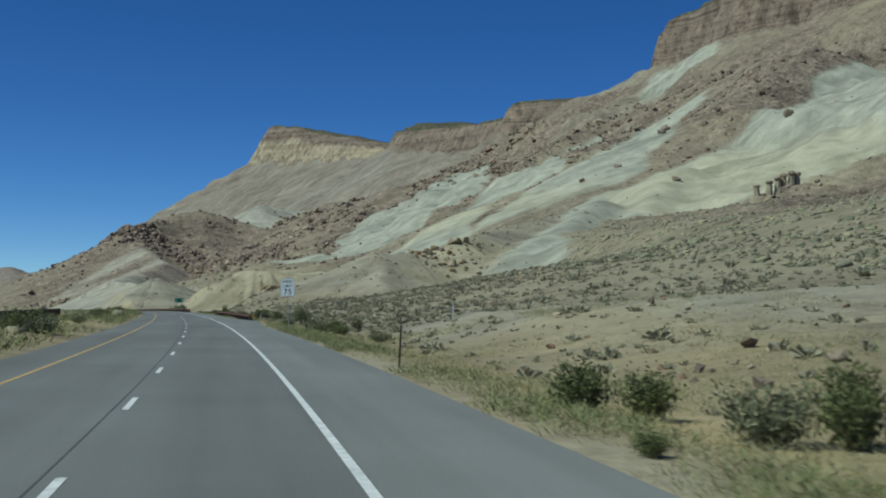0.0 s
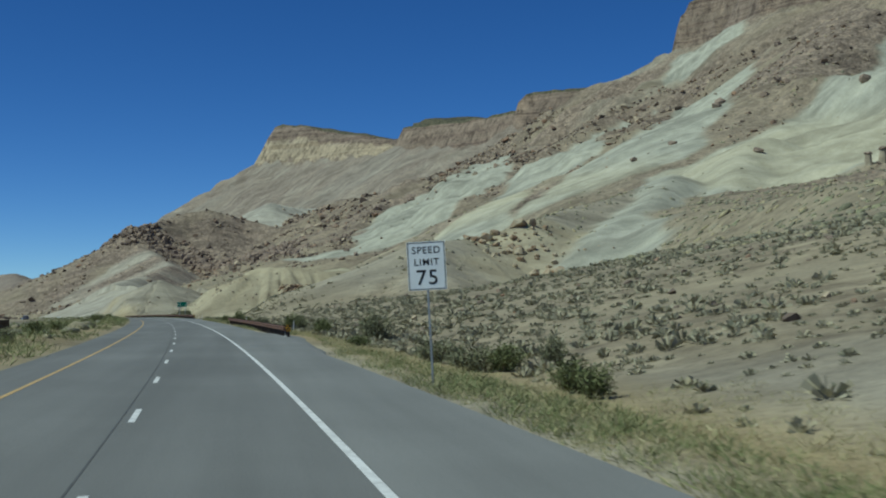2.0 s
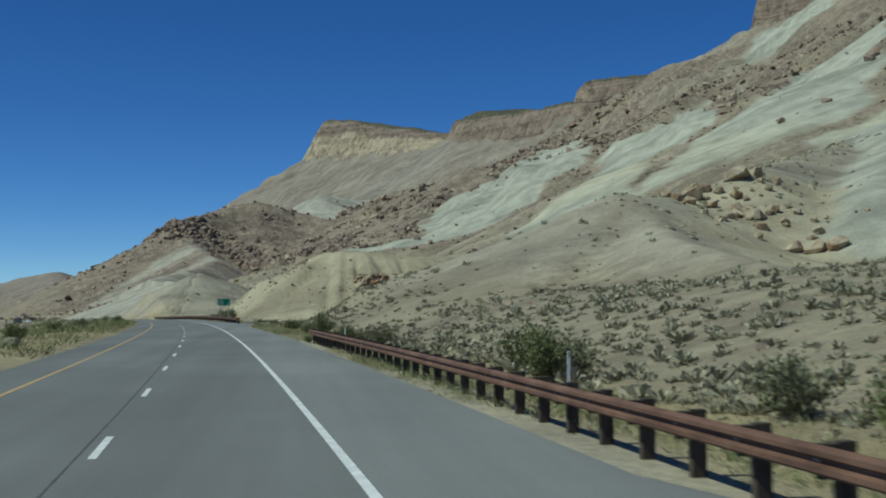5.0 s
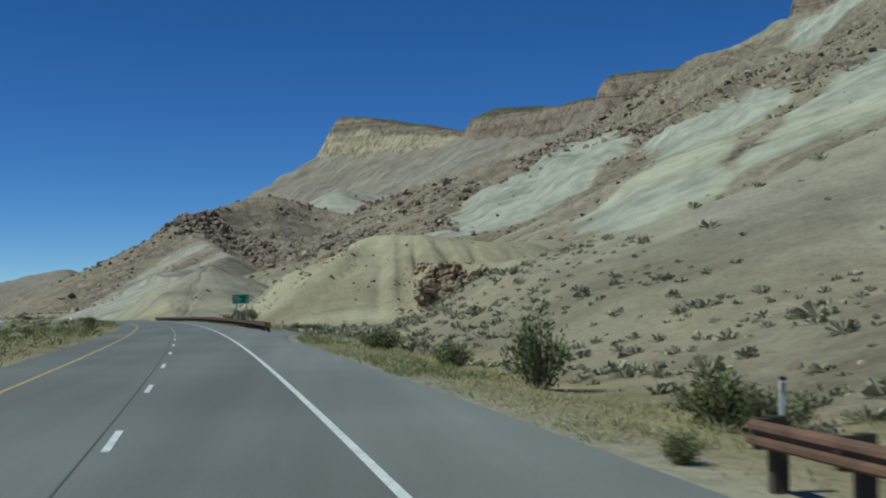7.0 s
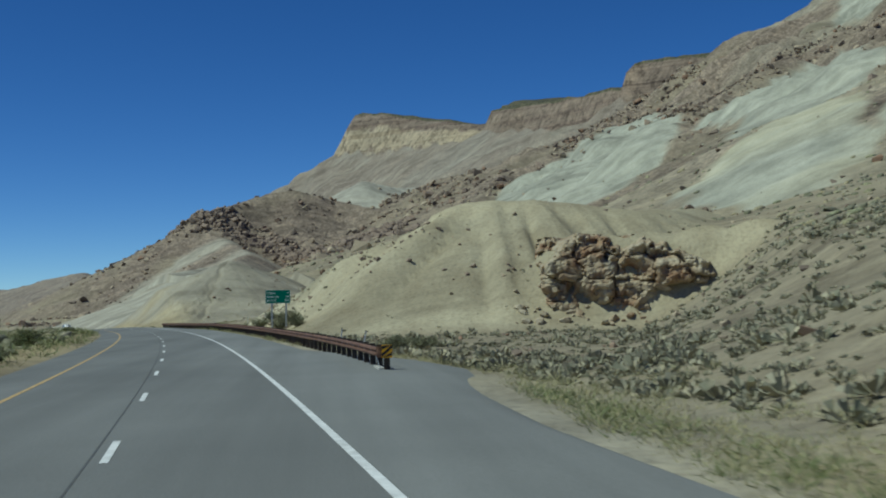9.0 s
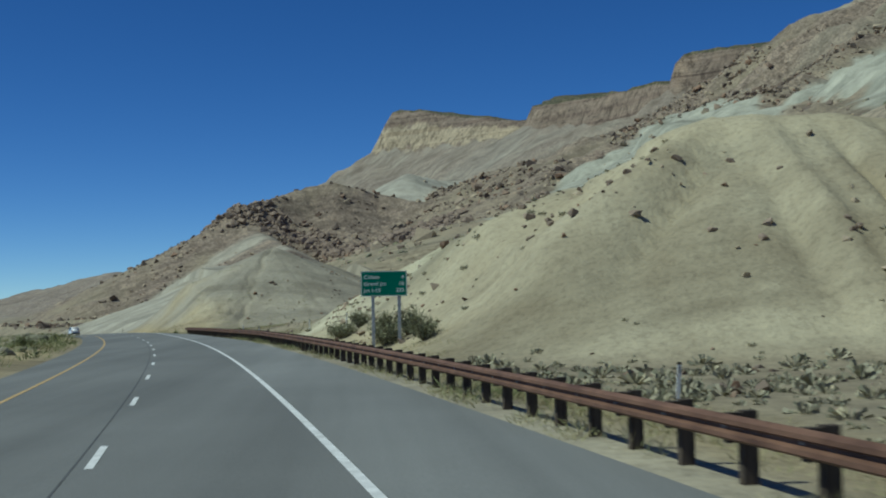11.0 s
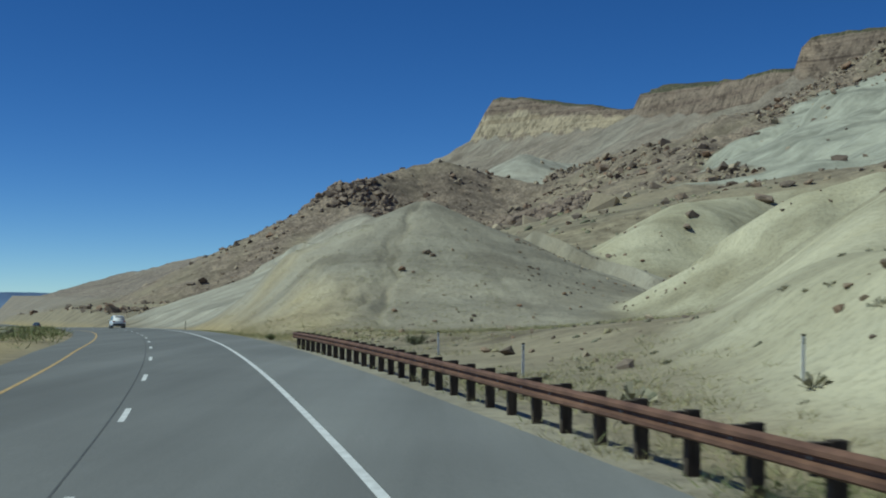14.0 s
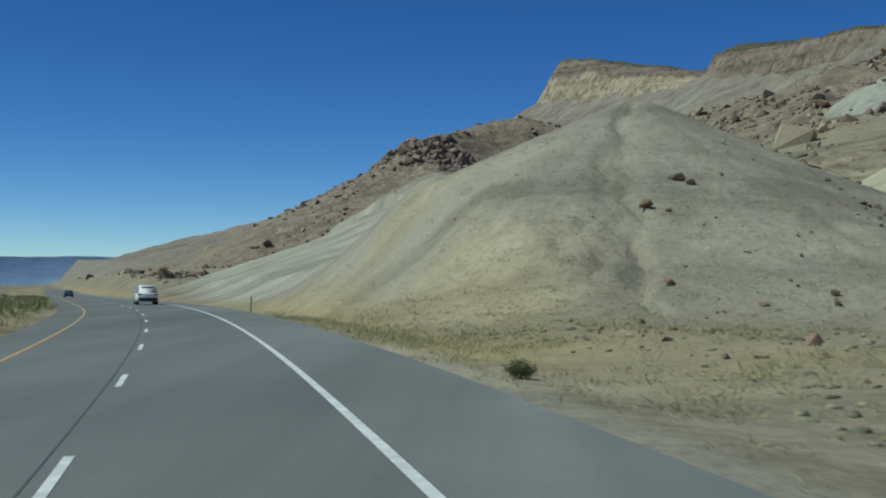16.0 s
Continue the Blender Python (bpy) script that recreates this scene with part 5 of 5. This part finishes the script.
for kind, x, y, wide, tall in (
    (0, 8.0, 25.9, 1.8, 1.15), (0, 9.4, 25.4, 1.7, 1.1), (2, 9.9, 20.6, 1.9, 1.35), (0, 11.2, 19.8, 1.7, 1.6), (0, 6.6, 17.6, 0.8, 0.4),
    (0, 8.8, 92.3, 1.4, 0.9), (0, 8.9, 94.5, 1.6, 1.0), (2, 9.8, 76.6, 1.6, 0.9), (2, 8.3, 107, 2.2, 1.2), (0, 9.5, 106.4, 1.9, 1.1), (2, 8.0, 114, 1.9, 1.3),
    (3, 11.5, 106.8, 1.3, 1.1), (3, 8.9, 144.7, 2.6, 2.0), (0, 7.0, 137, 1.9, 0.7), (3, 10.6, 165, 1.8, 1.1), (0, 7.2, 171.2, 1.9, 1.4), (3, 7.3, 176.5, 2.0, 1.3),
    (1, 5.0, 190.5, 1.9, 1.4), (3, 6.2, 191.5, 2.0, 1.2), (1, 5.8, 197.5, 2.4, 1.4), (3, 3.0, 229.5, 2.2, 1.2), (1, -0.2, 246.7, 2.0, 1.7), (0, 0.9, 235.2, 1.8, 1.2),
    (2, 2.2, 235.6, 1.6, 1.0), (0, -1.4, 257, 1.6, 0.9), (3, -1.0, 262, 1.6, 0.9), (0, -2.7, 276.8, 2.6, 1.15), (2, -2.7, 286, 1.3, 0.9), (0, -1.8, 229.5, 0.8, 0.45),
    (2, -5.2, 347, 2.0, 1.0), (3, -7.0, 345, 1.8, 0.9), (2, -6.4, 352, 1.8, 0.8), (2, -15.6, 404.6, 2.2, 1.5), (3, -14.2, 404.9, 2.0, 1.5), (3, -13.6, 400.2, 2.0, 1.2),
    (2, -18.2, 418.6, 2.2, 1.3), (3, -17.0, 419.4, 1.7, 1.1), (3, -15.6, 409.8, 1.8, 1.2), (2, -32.3, 498, 1.5, 0.7), (0, -43.2, 513, 0.9, 0.45), (2, -33.5, 486, 1.1, 0.5),
):
    plant(kind, x, y, wide, tall)
for k in range(40):
    y = 20 + k * 3.2 + (k > 26) * (k - 26) * 22 + random.uniform(-5, 5)
    side = -random.choice((random.uniform(9.2, 13), random.uniform(10, 20)))
    plant(random.randrange(4), float(road_x(y)) + side, y, random.uniform(1.2, 2.4), random.uniform(0.5, 1.1))


# ---- vehicles ----
def car_paint(name, colour):
    m, tree, b = material(name, 0.32)
    n = noise_node(tree, 2.0, 3)
    tree.links.new(ramp(tree, n, (0.3, tuple(c * 0.9 for c in colour)), (0.7, colour)), b.inputs["Base Color"])
    b.inputs["Coat Weight"].default_value = 0.5
    return m


GLASS = plain("dark_car_glass", (0.012, 0.014, 0.016), (0.02, 0.022, 0.025), 2.0, 0.08)
TYRE = plain("black_rubber", (0.018, 0.018, 0.018), (0.03, 0.03, 0.03), 8.0, 0.9)
TRIM = plain("black_plastic_trim", (0.025, 0.025, 0.026), (0.04, 0.04, 0.042), 6.0, 0.7)
RED_LAMP = plain("red_lamp_plastic", (0.30, 0.012, 0.012), (0.42, 0.02, 0.02), 4.0, 0.25)


def loft(sections, bm=None):
    bm = bm or bmesh.new()
    rings = [[bm.verts.new(q) for q in ring] for ring in sections]
    n = len(rings[0])
    for a, b in zip(rings, rings[1:]):
        for i in range(n):
            bm.faces.new((a[i], a[(i + 1) % n], b[(i + 1) % n], b[i]))
    bm.faces.new(rings[0][::-1])
    bm.faces.new(rings[-1])
    bmesh.ops.recalc_face_normals(bm, faces=bm.faces)
    return bm


def section(y, half, low, high, tuck=0.06):
    """A rounded cross section of a car body."""
    pts = [(-half + tuck, low), (-half, low + 0.16), (-half, (low + high) / 2), (-half + 0.05, high - 0.05), (-half + 0.12, high)]
    return [(px, y, pz) for px, pz in pts] + [(-px, y, pz) for px, pz in pts[::-1]]


def motor_car(label, paint_mat, tall=1.70, long=4.65, back=-2.2):
    """A passenger car that drives towards +y."""
    car = new("car")
    tagged(car, label, "car", group="traffic on the highway")
    e = long / 2
    belt = tall * 0.60
    body = [section(-e, 0.80, 0.42, belt - 0.12), section(-e + 0.10, 0.88, 0.34, belt - 0.02), section(-e + 0.55, 0.92, 0.28, belt), section(-0.3, 0.93, 0.24, belt), section(e - 1.35, 0.92, 0.24, belt - 0.02), section(e - 0.5, 0.88, 0.28, belt - 0.14), section(e, 0.72, 0.36, belt - 0.28)]
    part("body", loft(body), paint_mat, car, smooth=True)
    roof = loft([[(x * w, y, z) for x in (-1, 1)] + [(x * w2, y2, z2) for x in (1, -1)] for w, y, z, w2, y2, z2 in ((0.80, -e + 0.12, belt - 0.04, 0.76, -e + 0.16, belt), (0.82, -e + 0.3, belt - 0.04, 0.66, -e + 0.50, tall - 0.05), (0.84, -0.4, belt - 0.04, 0.66, -0.6, tall), (0.84, 0.6, belt - 0.04, 0.64, 0.25, tall - 0.05), (0.82, e - 1.2, belt - 0.05, 0.78, e - 1.22, belt - 0.02))])
    bmesh.ops.bevel(roof, geom=roof.edges[:], offset=0.035, segments=2, affect="EDGES")
    part("cabin", roof, paint_mat, car, smooth=True)
    rear = loft([[(-0.60, -e + 0.225, belt + 0.06), (0.60, -e + 0.225, belt + 0.06), (0.50, -e + 0.44, tall - 0.14), (-0.50, -e + 0.44, tall - 0.14)], [(-0.60, -e + 0.30, belt + 0.06), (0.60, -e + 0.30, belt + 0.06), (0.50, -e + 0.50, tall - 0.14), (-0.50, -e + 0.50, tall - 0.14)]])
    part("rear_window", rear, GLASS, car, "dark rear window")
    for side in (-1, 1):
        for y0, y1 in ((-e + 0.75, -0.35), (-0.25, 0.75)):
            pts = [[(side * (0.815 + d), y0, belt + 0.03), (side * (0.815 + d), y1, belt + 0.03), (side * (0.70 + d), y1 - 0.18, tall - 0.13), (side * (0.70 + d), y0 + 0.10, tall - 0.13)] for d in (0.0, 0.022)]
            part("side_window", loft(pts), GLASS, car, "dark side window")
        part("tail_lamp", box(min(side * 0.52, side * 0.84), -e - 0.015, belt - 0.20, max(side * 0.52, side * 0.84), -e + 0.20, belt - 0.06, 0.02), RED_LAMP, car, "red tail lamp")
        part("mirror", box(min(side * 0.92, side * 1.08), 0.72, belt + 0.02, max(side * 0.92, side * 1.08), 0.86, belt + 0.16, 0.03), paint_mat, car)
        for y in (-e + 0.95, e - 0.95):
            wheel = bmesh.new()
            bmesh.ops.create_cone(wheel, cap_ends=True, segments=22, radius1=0.36, radius2=0.36, depth=0.24, matrix=Matrix.Translation((side * 0.80, y, 0.36)) @ pose(0, 0, 0, 0, 90, 0))
            bmesh.ops.bevel(wheel, geom=[q for q in wheel.edges if len(q.link_faces) == 2 and q.calc_face_angle(0) > 1], offset=0.03, segments=2, affect="EDGES")
            tyre = part("wheel", wheel, TYRE, car, "black tyre")
            hub = bmesh.new()
            bmesh.ops.create_cone(hub, cap_ends=True, segments=16, radius1=0.23, radius2=0.21, depth=0.03, matrix=Matrix.Translation((side * 0.925, y, 0.36)) @ pose(0, 0, 0, 0, 90, 0))
            part("rim", hub, GALV, tyre)
    part("rear_bumper", box(-0.82, -e - 0.05, 0.36, 0.82, -e + 0.16, 0.60, 0.04), TRIM, car, "black lower bumper")
    part("number_plate", box(-0.20, -e - 0.022, belt - 0.34, 0.20, -e + 0.02, belt - 0.22), SIGN_WHITE, car)
    part("tailgate_bar", box(-0.50, -e - 0.012, belt - 0.155, 0.50, -e + 0.04, belt - 0.125), GALV, car)
    return car


def drive(car, s, r, back=False):
    x, y, z = (float(v) for v in on_road(s, r))
    x2, y2, z2 = (float(v) for v in on_road(s + 3, r))
    up = math.degrees(math.atan((z2 - z) / 3.0))
    turn = math.degrees(math.atan2(x - x2, y2 - y)) + (180 if back else 0)
    lift = 0.0 if r > -15 else -0.22
    car.matrix_basis = Matrix.Translation((x, y, z + lift)) @ pose(0, 0, 0, -up if back else up, 0, turn)


drive(motor_car("white sport utility car with a dark rear window", car_paint("white_car_paint", (0.78, 0.78, 0.77)), 1.72, 4.6), 597, 0.15)
drive(motor_car("dark blue saloon car far ahead in the passing lane", car_paint("dark_blue_car_paint", (0.03, 0.06, 0.12)), 1.48, 4.6), 742, -3.5)
drive(motor_car("dark grey car on the opposite carriageway", car_paint("dark_grey_car_paint", (0.05, 0.05, 0.055)), 1.75, 4.9), 430, -30.0, True)
drive(motor_car("silver car on the opposite carriageway", car_paint("silver_car_paint", (0.42, 0.43, 0.44)), 1.5, 4.6), 505, -26.5, True)

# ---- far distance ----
# the blue haze of distance is put into the rock's colour
HAZE_TINTED_ROCK = plain("haze_tinted_mesa_rock", (0.15, 0.23, 0.38), (0.22, 0.30, 0.45), 0.012, 1.0, 0.0, 0.0, (1, 1, 4))
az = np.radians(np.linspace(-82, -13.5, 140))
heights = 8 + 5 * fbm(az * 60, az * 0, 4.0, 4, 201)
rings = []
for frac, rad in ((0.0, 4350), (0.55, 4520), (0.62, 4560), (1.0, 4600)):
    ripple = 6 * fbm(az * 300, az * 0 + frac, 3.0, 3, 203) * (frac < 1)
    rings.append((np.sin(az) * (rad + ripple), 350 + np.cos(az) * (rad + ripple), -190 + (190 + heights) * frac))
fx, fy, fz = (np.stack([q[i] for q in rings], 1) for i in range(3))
tagged(new("backdrop", sheet("backdrop", fx, fy, fz, HAZE_TINTED_ROCK)), "long mesa on the far horizon, tinted with blue haze", "mesa", kind="structure")
